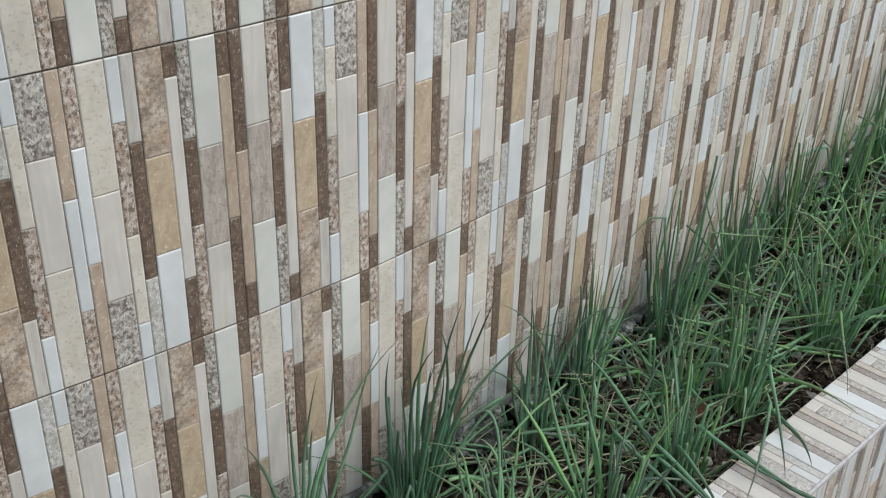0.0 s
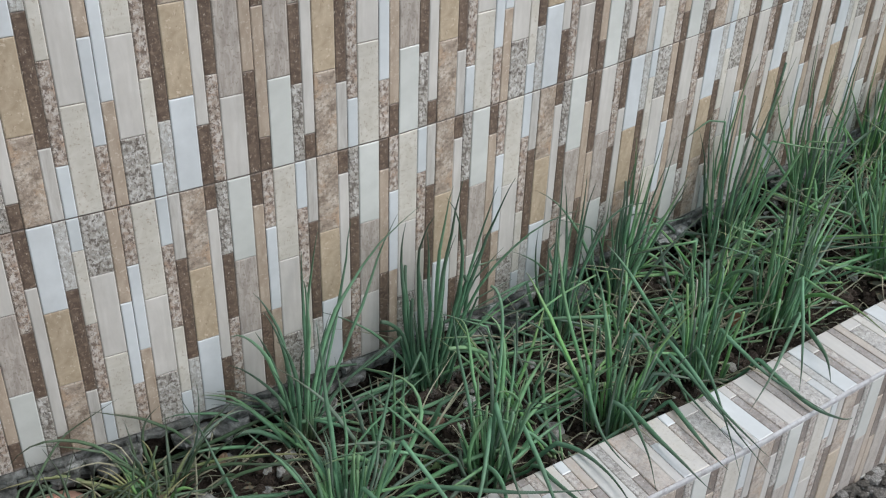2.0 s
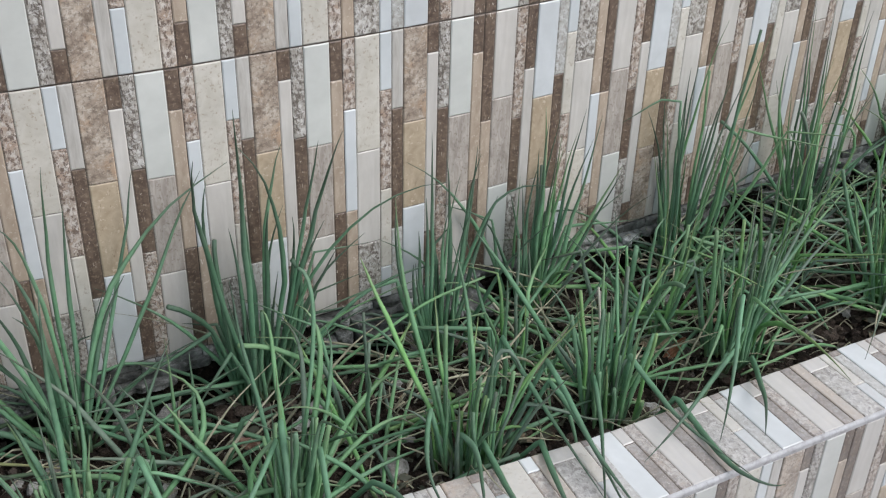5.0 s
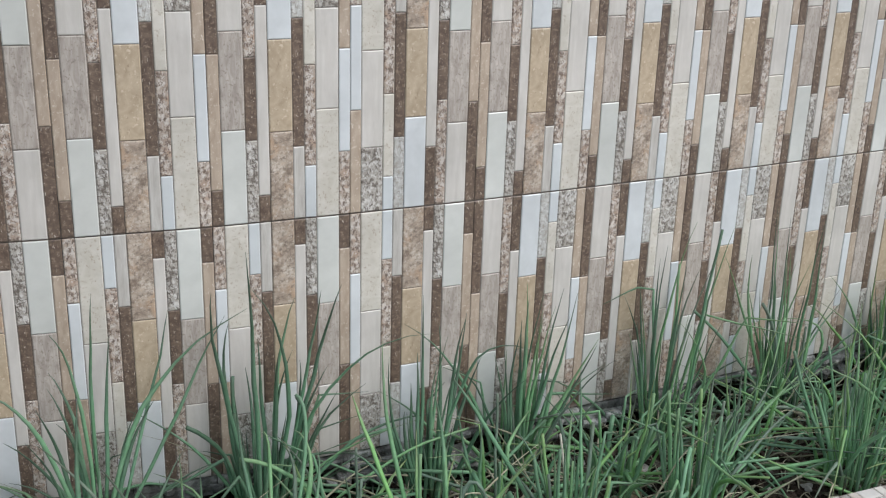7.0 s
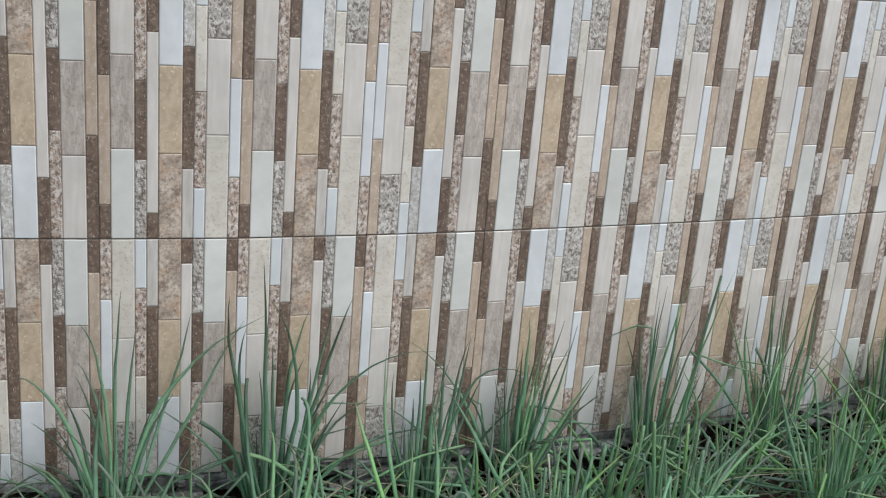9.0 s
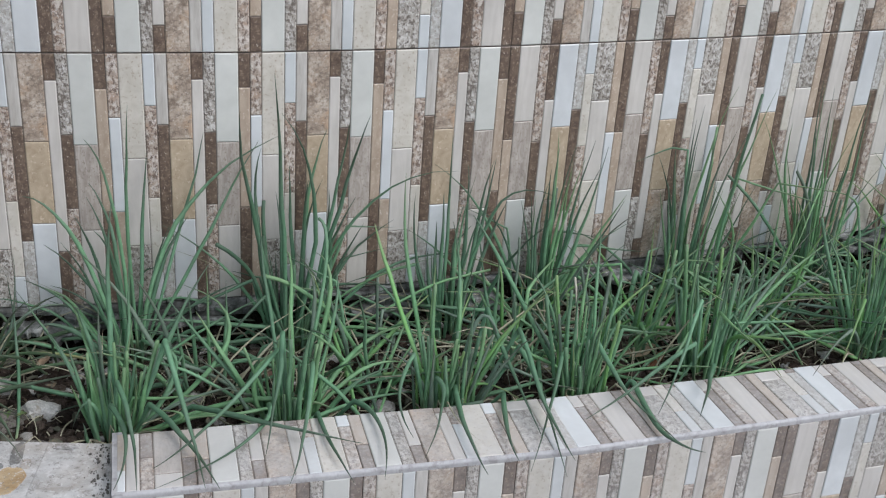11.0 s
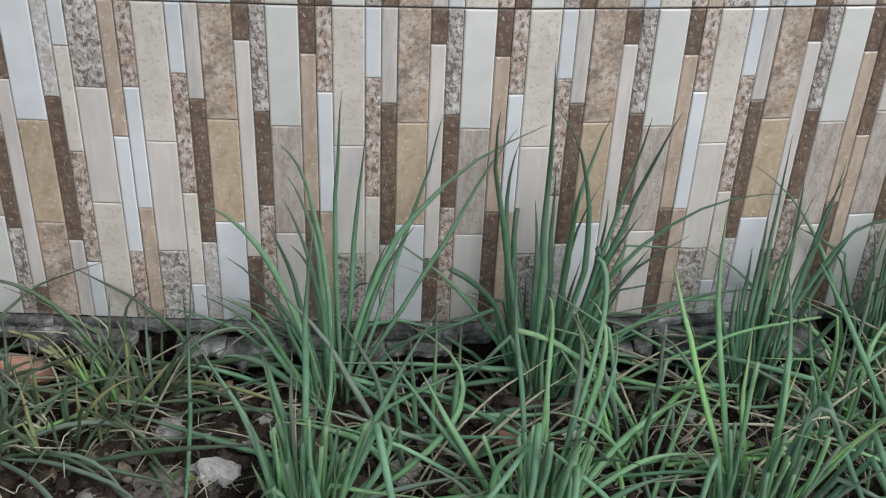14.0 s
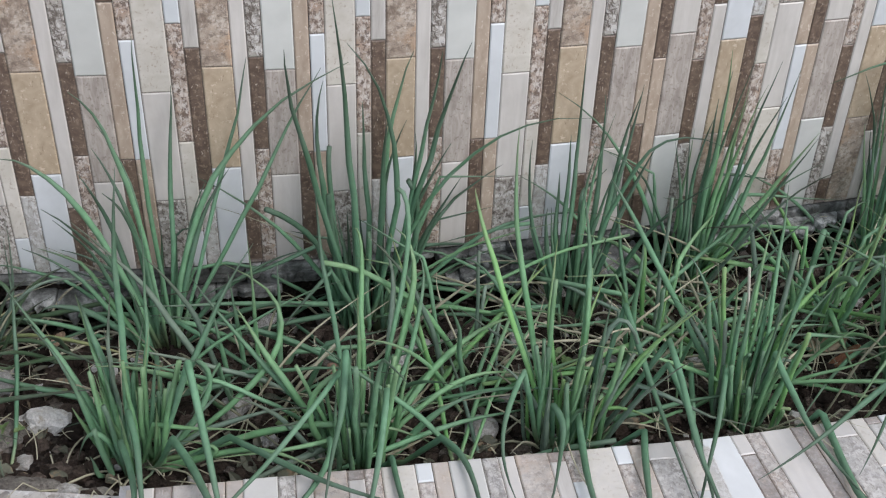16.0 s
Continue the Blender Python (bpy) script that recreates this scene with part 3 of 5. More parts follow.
def paving_tile(x0, x1, label):
    v, f = box_data((x0, 0.0, TOP3 - 0.008), (x1, D3 + 0.003, TOP3))
    if x1 > 0:
        v = cut_end(v, x1)
    return part("paving_tile", mesh_of("paving_tile", v, f, PAVING), curb_3, label)


def inlay(parent, x, y, rx, ry, spin, mat, seed, lift=0.0007):
    """A flat printed stone, a hair above its tile."""
    r = random.Random(seed)
    n = 40
    ring = []
    for k in range(n):
        w = 2 * math.pi * k / n
        q = 0.97 / (abs(math.cos(w)) ** 3.2 + abs(math.sin(w)) ** 3.2) ** (1 / 3.2) * (1 + 0.28 * noise.noise(Vector((math.cos(w) * 1.4, math.sin(w) * 1.4, seed * 0.7))) + r.uniform(-0.03, 0.03))
        a, b = rx * q * math.cos(w), ry * q * math.sin(w)
        ring.append((x + a * math.cos(spin) - b * math.sin(spin), y + a * math.sin(spin) + b * math.cos(spin)))
    verts = [(a, b, TOP3 - 0.001) for a, b in ring] + [(x + (a - x) * 0.97, y + (b - y) * 0.97, TOP3 + lift) for a, b in ring]
    faces = [(k, (k + 1) % n, n + (k + 1) % n, n + k) for k in range(n)] + [tuple(range(n, 2 * n))]
    return part("printed_stone", mesh_of("printed_stone", verts, faces, mat), parent)


ROCK = plain("dark_stone", (0.06, 0.055, 0.048), (0.14, 0.13, 0.115), 30.0, 0.85, 0.5, 0.005)
pave_a = paving_tile(-0.088, 0.010, "cement-smeared pale paving tile")
pave_b = paving_tile(-0.488, -0.0885, "paving tile printed with white, grey and ochre stones")
paving_tile(-0.888, -0.4885, "paving tile printed with white, grey and ochre stones")
for k, (x, y, rx, ry, spin, mat) in enumerate(((-0.319, 0.141, 0.040, 0.035, -1.72, BONE), (-0.275, 0.153, 0.026, 0.015, -1.44, BUFF), (-0.238, 0.086, 0.070, 0.046, -1.9, VEINED),
                                (-0.372, 0.090, 0.021, 0.020, 0.0, BUFF), (-0.308, 0.066, 0.040, 0.024, -1.74, BUFF), (-0.360, 0.047, 0.022, 0.014, -0.9, SLATE),
                                (-0.343, 0.092, 0.017, 0.010, -1.47, BONE), (-0.167, 0.078, 0.016, 0.012, 0.17, RUST), (-0.167, 0.107, 0.014, 0.010, -1.47, BUFF),
                                (-0.147, 0.116, 0.007, 0.005, -1.0, SLATE), (-0.126, 0.078, 0.036, 0.021, -1.75, OCHRE), (-0.167, 0.047, 0.016, 0.011, -0.2, BONE),
                                (-0.129, 0.150, 0.028, 0.009, -1.49, SLATE), (-0.109, 0.122, 0.012, 0.008, -1.5, BUFF), (-0.200, 0.030, 0.024, 0.018, 0.3, SLATE),
                                (-0.230, 0.158, 0.020, 0.016, 0.2, BONE), (-0.385, 0.140, 0.026, 0.018, 0.9, BUFF), (-0.440, 0.080, 0.034, 0.028, 0.4, VEINED))):
    inlay(pave_b, x, y, rx, ry, spin, mat, int(x * -1000), 0.0005 + 0.00012 * k)
inlay(pave_a, -0.060, 0.170, 0.022, 0.009, -0.08, VEINED, 5)


def paving_grit(count, seed):
    """Dark grit swept against the end of the higher curb."""
    r = random.Random(seed)
    bm = bmesh.new()
    for _ in range(count):
        s = 0.0008 + 0.0035 * r.random() ** 4
        u = r.uniform(0.02, 0.18)
        m = pose(min(r.gauss(-0.006, 0.010), 0.006) + (D3 - u) * SKEW, u, TOP3 + s * 0.4, r.uniform(0, 90), r.uniform(0, 90), r.uniform(0, 360)) @ Matrix.Diagonal((s, s * 0.8, s * 0.6, 1))
        bmesh.ops.create_icosphere(bm, subdivisions=1, radius=1.0, matrix=m)
    me = bpy.data.meshes.new("paving_grit")
    bm.to_mesh(me)
    bm.free()
    me.materials.append(ROCK)
    ob = new("paving_grit", me)
    ob.matrix_basis = pose(*C3, 0, 0, 0, T3)
    return tagged(ob, "dark grit lying on the paving beside the curb", "grit", kind="stuff")


paving_grit(150, 3)


# ---- stones, clods, litter ----
MUDDY = plain("muddy_stone", (0.085, 0.074, 0.060), (0.215, 0.200, 0.175), 34.0, 0.9, 0.7, 0.006, ((0.05, 0.04, 0.032), 90.0))
CRUMPLED = plain("crumpled_leaf", (0.16, 0.145, 0.12), (0.38, 0.35, 0.30), 40.0, 0.85, 0.6, 0.004)
DEBRIS = crumb_material("rubble_stone", True)
SCRAP = plain("pale_scrap_glaze", (0.55, 0.545, 0.53), (0.66, 0.655, 0.64), 18.0, 0.45, 0.1, 0.002, ((0.42, 0.40, 0.37), 60.0))

def stone_mesh(name, size, seed, mat, flat=0.65, cuts=3):
    bm = bmesh.new()
    bmesh.ops.create_icosphere(bm, subdivisions=cuts, radius=1.0)
    o = Vector((seed * 3.7, seed * 1.3, 0))
    for q in bm.verts:
        k = 1 + 0.45 * noise.noise(q.co * 1.1 + o) + 0.22 * noise.noise(q.co * 2.7 + o) + 0.10 * noise.noise(q.co * 6.5 + o)
        q.co = Vector((q.co.x * size[0], q.co.y * size[1], q.co.z * size[2])) * k
        q.co.z = max(q.co.z, -size[2] * flat)
    me = bpy.data.meshes.new(name)
    bm.to_mesh(me)
    bm.free()
    me.materials.append(mat)
    return me


def stone(x, y, size, seed, mat, label, spin=0.0, category="stone", cuts=3, lift=0.0):
    ob = new({"brick": "brick_fragment", "stone": "stone"}.get(category, "dead_leaf"), stone_mesh("stone", size, seed, mat, 0.65, cuts))
    ob.matrix_basis = pose(x, y, soil_z(x, y) + size[2] * 0.35 + lift, 6, 4, spin)
    return tagged(ob, label, category)


stone(-0.640, -0.222, (0.038, 0.022, 0.017), 1, CHALK, "chalky white broken stone lying on the soil", -12)
stone(-0.709, -0.145, (0.021, 0.017, 0.017), 2, STONE, "grey angular stone lying on the soil", 20)
stone(-0.655, -0.150, (0.012, 0.010, 0.008), 3, STONE, "small grey stone lying on the soil", 50)
stone(-0.628, -0.172, (0.010, 0.008, 0.007), 15, CHALK, "small pale stone chip lying on the soil", 10)
stone(-0.045, -0.308, (0.026, 0.022, 0.017), 4, STONE, "grey stone lying on the soil beside the curb", 30)
stone(-0.700, -0.252, (0.044, 0.030, 0.014), 5, MUDDY, "flat mud-stained stone half buried in the soil", 8)
stone(-0.382, -0.212, (0.030, 0.022, 0.014), 6, STONE, "grey stone half hidden under onion leaves", 70)
stone(-0.140, -0.150, (0.018, 0.012, 0.010), 7, CHALK, "pale stone lying on the soil", 15)
stone(0.300, -0.200, (0.018, 0.014, 0.010), 9, STONE, "grey stone half hidden under onion leaves", 0)
stone(-0.640, -0.365, (0.040, 0.020, 0.016), 10, MUDDY, "mud-stained stone lying beside the curb", 5)
stone(-0.585, -0.372, (0.026, 0.014, 0.012), 23, STONE, "grey broken stone lying beside the curb", -20)
stone(-0.592, -0.402, (0.022, 0.013, 0.006), 16, CRUMPLED, "crumpled grey dead leaf beside the curb", 30, "dead leaf")
stone(-0.552, -0.385, (0.026, 0.014, 0.005), 19, CRUMPLED, "crumpled grey dead leaf beside the curb", -15, "dead leaf")
stone(-0.520, -0.420, (0.016, 0.012, 0.006), 20, CRUMPLED, "crumpled grey dead leaf beside the curb", 60, "dead leaf")
stone(-0.690, -0.385, (0.014, 0.010, 0.007), 21, STONE, "small grey stone beside the curb", 60)
stone(-0.944, -0.030, (0.054, 0.024, 0.027), 11, BRICK, "red brick fragment on the soil", 14, "brick", 2, 0.026)
stone(-0.224, -0.168, (0.024, 0.012, 0.010), 12, BRICK, "small reddish brick chip on the soil", -25, "brick")
stone(0.105, -0.030, (0.022, 0.014, 0.012), 14, STONE, "dark grey stone at the foot of the wall", 60)


def dead_leaf(x, y, length, width, spin, curl, mat, label):
    """A fallen leaf, folded along its midrib and curled towards its tip."""
    nu, nv, verts, faces = 10, 6, [], []
    for side in (0.0, -0.0009):
        for i in range(nu + 1):
            u = i / nu
            half = width / 2 * math.sin(math.pi * min(1.0, 0.06 + 0.94 * u)) ** 0.7
            bow = curl * u
            for j in range(nv + 1):
                q = j / nv * 2 - 1
                px = length * math.sin(bow) / curl
                pz = length * (1 - math.cos(bow)) / curl + 0.35 * abs(q) * half + 0.004 * noise.noise(Vector((u * 5, q * 3, spin)))
                verts.append((px, q * half * (0.9 + 0.1 * math.cos(9 * u)), pz + side))
    w, o = nv + 1, (nu + 1) * (nv + 1)
    for i in range(nu):
        for j in range(nv):
            a = i * w + j
            faces += [(a, a + w, a + w + 1, a + 1), (o + a, o + a + 1, o + a + w + 1, o + a + w)]
    rim = [i * w for i in range(nu + 1)] + [nu * w + j for j in range(1, w)] + [i * w + nv for i in range(nu - 1, -1, -1)] + list(range(nv - 1, 0, -1))
    faces += [(p, o + p, o + q, q) for p, q in zip(rim, rim[1:] + rim[:1])]
    ob = new("dead_leaf", mesh_of("dead_leaf", verts, faces, mat))
    ob.matrix_basis = pose(x, y, soil_z(x, y) + 0.007, 12, -6, spin)
    return tagged(ob, label, "dead leaf")


TANNED = plain("tan_dead_leaf", (0.30, 0.20, 0.125), (0.52, 0.40, 0.28), 60.0, 0.8, 0.3, 0.002)
RUSSET = plain("russet_dead_leaf", (0.22, 0.09, 0.045), (0.36, 0.17, 0.09), 60.0, 0.75, 0.3, 0.002)
dead_leaf(0.470, -0.185, 0.075, 0.036, -20, 0.9, TANNED, "curled tan dead leaf lying among the onions")
dead_leaf(0.500, -0.225, 0.060, 0.022, 12, 1.3, RUSSET, "curled russet dead leaf lying among the onions")
dead_leaf(-0.805, -0.062, 0.042, 0.026, 60, 0.8, RUSSET, "russet dead leaf leaning at the foot of the wall")
dead_leaf(-0.655, -0.060, 0.034, 0.020, 35, 1.0, TANNED, "small yellowish dead leaf on the bare soil")
dead_leaf(-0.075, -0.108, 0.038, 0.014, 30, 0.6, CRUMPLED, "pale papery dead leaf caught among onion leaves")


def ball(cuts):
    bm = bmesh.new()
    bmesh.ops.create_icosphere(bm, subdivisions=cuts, radius=1.0)
    data = [v.co.copy() for v in bm.verts], [tuple(v.index for v in f.verts) for f in bm.faces]
    bm.free()
    return data


def scatter_clods(count, seed, power=4, most=0.0125):
    """Crumbs of earth and grit over the bed, in one mesh."""
    r = random.Random(seed)
    verts, faces = [], []
    small, large = ball(1), ball(2)
    for _ in range(count):
        x = r.uniform(-1.2, 1.6)
        y = curb_y(x) + 0.085 + r.random() * (wall_y(x) - curb_y(x) - 0.10)
        s = 0.0016 + most * r.random() ** power
        base, tris = large if s > 0.0045 else small
        z = soil_z(x, y) + s * 0.25
        o, shift = len(verts), Vector((r.uniform(0, 90), r.uniform(0, 90), 0))
        sx, sy, sz = s * r.uniform(0.7, 1.4), s * r.uniform(0.7, 1.3), s * r.uniform(0.5, 0.95)
        for c in base:
            k = 1 + 0.4 * noise.noise(c * 1.6 + shift) + 0.35 * noise.noise(c * 4.1 + shift)
            verts.append((x + c.x * sx * k, y + c.y * sy * k, z + c.z * sz * k))
        faces += [tuple(o + i for i in t) for t in tris]
    return verts, faces


v, f = scatter_clods(19000, 11, 4.5)
tagged(new("earth_crumbs", mesh_of("earth_crumbs", v, f, CLOD)), "crumbs of dark earth and grit on the bed", "soil", kind="stuff")
v, f = scatter_clods(760, 12)
tagged(new("grit", mesh_of("grit", v, f, STONE)), "small grey stone chips strewn on the bed", "gravel", kind="stuff")


def flakes(count, seed, stretch, depth, size, rise):
    """Angular broken plates heaped along the wall's foot, in one mesh."""
    r = random.Random(seed)
    verts, faces = [], []
    for _ in range(count):
        x = r.uniform(*stretch)
        y = wall_y(x) - 0.004 - depth * r.random() ** 1.3
        a = size * r.uniform(0.4, 1.25)
        n, thick = r.randint(5, 7), r.uniform(0.0012, 0.004)
        near = max(0.0, 1 - (wall_y(x) - y) / depth)
        m = pose(x, y, soil_z(x, y) + 0.002 + rise * near * r.random(), r.gauss(0, 16), r.gauss(0, 16), r.uniform(0, 360))
        ring = [(a * r.uniform(0.65, 1.1) * math.cos(6.283 * (k + r.uniform(-0.3, 0.3)) / n), 0.6 * a * r.uniform(0.65, 1.1) * math.sin(6.283 * (k + r.uniform(-0.3, 0.3)) / n)) for k in range(n)]
        o = len(verts)
        verts += [m @ Vector((p, q, 0.0)) for p, q in ring] + [m @ Vector((p * 0.94, q * 0.94, thick)) for p, q in ring]
        faces += [tuple(o + k for k in range(n))[::-1], tuple(o + n + k for k in range(n))]
        faces += [(o + k, o + (k + 1) % n, o + n + (k + 1) % n, o + n + k) for k in range(n)]
    return verts, faces


MORTAR_FLAKE = crumb_material("mortar_flake", True)
DARK_FLAKE = crumb_material("dark_flake")
v, f = flakes(260, 31, (-1.25, 1.7), 0.06, 0.012, 0.030)
wide, more = flakes(46, 33, (-1.25, 1.5), 0.05, 0.032, 0.040)
f += [tuple(len(v) + i for i in t) for t in more]
v += wide
tagged(new("mortar_flakes", mesh_of("mortar_flakes", v, f, MORTAR_FLAKE)), "pale grey broken mortar flakes along the wall's foot", "rubble", kind="stuff")
v, f = flakes(170, 32, (-0.11, 0.06), 0.075, 0.011, 0.034)
tagged(new("slate_chips", mesh_of("slate_chips", v, f, DARK_FLAKE)), "heap of dark slaty chips at the wall's foot", "rubble", kind="stuff")


# ---- rubble outside, along the curb's foot ----
def rubble(count, seed):
    r = random.Random(seed)
    bm = bmesh.new()
    bmesh.ops.create_icosphere(bm, subdivisions=1, radius=1.0)
    base = [v.co.copy() for v in bm.verts]
    tris = [tuple(v.index for v in f.verts) for f in bm.faces]
    bm.free()
    verts, faces = [], []
    for _ in range(count):
        x = r.uniform(0.3, 1.6)
        y = curb_y(x) - 0.086 - 0.30 * r.random() ** 1.6
        s = 0.002 + 0.015 * r.random() ** 4
        o, shift = len(verts), Vector((r.uniform(0, 50), r.uniform(0, 50), 0))
        sx, sy, sz = s * r.uniform(0.8, 1.3), s * r.uniform(0.7, 1.1), s * r.uniform(0.5, 0.9)
        for c in base:
            k = 1 + 0.5 * noise.noise(c * 1.3 + shift) + 0.15 * noise.noise(c * 4 + shift)
            verts.append((x + c.x * sx * k, y + c.y * sy * k, 0.004 + sz * 0.4 + c.z * sz * k))
        faces += [tuple(o + i for i in t) for t in tris]
    return verts, faces


v, f = rubble(2600, 4)
tagged(new("rubble", mesh_of("rubble", v, f, DEBRIS)), "grey broken stones and grit along the curb", "rubble", kind="stuff")


def tile_scrap(x, y, spin):
    """A broken offcut of a pale tile, lying face up."""
    ring = [(0, 0), (0.19, 0.02), (0.20, -0.09), (0.12, -0.13), (0.06, -0.11), (0.01, -0.12)]
    n = len(ring)
    verts = [(a, b, 0.0) for a, b in ring] + [(a, b, 0.007) for a, b in ring] + [(a * 0.985 + 0.001, b * 0.985 - 0.001, 0.008) for a, b in ring]
    faces = [tuple(range(n))[::-1], tuple(range(2 * n, 3 * n))]
    for i in range(n):
        j = (i + 1) % n
        faces += [(i, j, n + j, n + i), (n + i, n + j, 2 * n + j, 2 * n + i)]
    ob = new("tile_scrap", mesh_of("tile_scrap", verts, faces, SCRAP))
    ob.matrix_basis = pose(x, y, 0.020, 3, -3, spin)
    return tagged(ob, "broken pale tile offcut lying on rubble", "tile scrap")


tile_scrap(0.652, -0.655, -38)


def straw(count, seed):
    r = random.Random(seed)
    verts, faces = [], []
    for _ in range(count):
        x = r.uniform(-1.1, 1.5)
        y = curb_y(x) + 0.10 + r.random() * (wall_y(x) - curb_y(x) - 0.13)
        w, n, s = r.uniform(0, 6.28), r.uniform(0.02, 0.09), r.uniform(0.0005, 0.0015)
        p, pts = Vector((x, y, soil_z(x, y) + 0.004)), []
        w2, rise = r.gauss(0, 0.45), r.uniform(0.0, 0.018)
        for k in range(6):
            q = k / 5
            pts.append(p + Vector((math.cos(w + w2 * q) * n * q, math.sin(w + w2 * q) * n * q, rise * math.sin(q * 3.0))))
        a, b, _ = tube(pts, [s, s, s, s, s * 0.8, s * 0.4], 4)
        o = len(verts)
        verts += a
        faces += [tuple(o + i for i in t) for t in b]
    return verts, faces


v, f = straw(340, 3)
tagged(new("dry_straw", mesh_of("dry_straw", v, f, STRAW)), "dry pale stalks and dead onion leaves on the soil", "straw", kind="stuff")


def litter(count, seed, size=1.0):
    """Curled scraps of dead leaf lying about."""
    r = random.Random(seed)
    verts, faces = [], []
    for _ in range(count):
        x = r.uniform(-1.1, 1.5)
        y = curb_y(x) + 0.10 + r.random() * (wall_y(x) - curb_y(x) - 0.12)
        a, b, w = r.uniform(0.005, 0.015) * size, r.uniform(0.003, 0.008) * size, r.uniform(0, 6.28)
        m = pose(x, y, soil_z(x, y) + 0.006, r.uniform(-35, 35), r.uniform(-35, 35), math.degrees(w))
        o = len(verts)
        for t in (0.0005, -0.0005):
            for i in range(4):
                for j in (-1, 0, 1):
                    q = i / 3 * 2 - 1
                    verts.append(m @ Vector((a * q, b * j * (1 - 0.75 * q * q), 0.004 * abs(j) - 0.003 * q * q + t)))
        for i in range(3):
            for j in range(2):
                k = o + i * 3 + j
                faces += [(k, k + 3, k + 4, k + 1), (k + 12, k + 13, k + 16, k + 15)]
        rim = [0, 1, 2, 5, 8, 11, 10, 9, 6, 3]
        for p, q in zip(rim, rim[1:] + rim[:1]):
            faces.append((o + p, o + q, o + 12 + q, o + 12 + p))
    return verts, faces


v, f = litter(520, 8)
wide, more = litter(110, 18, 1.8)
f += [tuple(len(v) + i for i in t) for t in more]
v += wide
tagged(new("leaf_litter", mesh_of("leaf_litter", v, f, LITTER)), "curled grey-brown dead leaf scraps on the soil", "leaf litter", kind="stuff")


# ---- small weeds ----
WEED = plain("weed_leaf", (0.075, 0.135, 0.045), (0.15, 0.215, 0.08), 60.0, 0.5, 0.1)


def weed(x, y, leaves, reach, seed, label):
    """A low rosette of lobed leaves on thin stalks."""
    r = random.Random(seed)
    plant = new("weed", None)
    z = soil_z(x, y)
    plant.matrix_basis = pose(x, y, z)
    for k in range(leaves):
        w = 2 * math.pi * (k + r.uniform(-0.3, 0.3)) / leaves
        d, up = reach * r.uniform(0.6, 1.1), r.uniform(0.008, 0.024)
        end = Vector((d * math.cos(w), d * math.sin(w), up))
        v, f, _ = tube([Vector((0, 0, -0.003)), end * 0.5 + Vector((0, 0, 0.006)), end], [0.0008, 0.0007, 0.0006], 5)
        part("stalk", mesh_of("stalk", v, f, WEED, True), plant)
        size, n = r.uniform(0.007, 0.013), 24
        rim = []
        for i in range(n):
            a = 2 * math.pi * i / n
            q = size * (0.75 + 0.25 * math.cos(3 * a) + 0.08 * math.cos(9 * a))
            rim.append(Vector((q * math.cos(a), q * math.sin(a), 0.12 * q * math.cos(2 * a))))
        m = pose(*end, r.uniform(-25, 25), r.uniform(-25, 25), math.degrees(w))
        pts = [m @ Vector((0, 0, -0.001))] + [m @ p for p in rim] + [m @ Vector((0, 0, -0.0016))] + [m @ (p - Vector((0, 0, 0.0006))) for p in rim]
        o = n + 1
        faces = []
        for i in range(n):
            a, b = 1 + i, 1 + (i + 1) % n
            faces += [(0, a, b), (o, o + b, o + a), (a, o + a, o + b, b)]
        part("leaf", mesh_of("leaf", pts, faces, WEED), plant)
    return tagged(plant, label, "weed")


weed(-0.681, -0.246, 5, 0.016, 1, "small green weed with lobed leaves beside a white stone")
weed(-0.085, -0.170, 5, 0.022, 4, "low green weed with lobed leaves between onions")
weed(0.080, -0.190, 5, 0.022, 5, "low green weed with lobed leaves between onions")
weed(-0.300, -0.260, 4, 0.018, 6, "low green weed with lobed leaves between onions")


# ---- onion plants ----
BLEACHED = plain("bleached_leaf", (0.34, 0.315, 0.25), (0.56, 0.53, 0.44), 40.0, 0.75, 0.1)
HUSK = plain("withered_leaf", (0.15, 0.15, 0.095), (0.32, 0.31, 0.215), 24.0, 0.8, 0.1)


def leaf_mesh(points, width, mat, blunt=False, sides=6):
    n = len(points)
    radii = []
    for i in range(n):
        s = i / (n - 1)
        r = width * (0.7 + 0.3 * min(s / 0.25, 1)) * (1 - 0.15 * max(0, s - 0.4) / 0.6)
        if not blunt:
            r *= max(0.09, min(1.0, (1.02 - s) / 0.52) ** 0.85)
        radii.append(r)
    v, f, a = tube(points, radii, sides, 0.82)
    me = mesh_of("leaf", v, f, mat, True)
    att = me.attributes.new("along", "FLOAT", "POINT")
    att.data.foreach_set("value", [x * (0.75 if blunt else 1.0) for x in a])
    return me


def arc(base, round_, length, lean0, lean1, bend, wave=0.0, n=10, kink=None):
    """Points of a leaf that starts lean0 off upright and ends lean1 off it."""
    p, pts, step = Vector(base), [], length / (n - 1)
    for i in range(n):
        pts.append(p.copy())
        s = i / (n - 1)
        lean = lean0 + (lean1 - lean0) * s ** bend
        if kink and s > kink[0]:
            lean += kink[1]
        w = round_ + wave * s
        p = p + step * Vector((math.sin(lean) * math.cos(w), math.sin(lean) * math.sin(w), math.cos(lean)))
    return pts


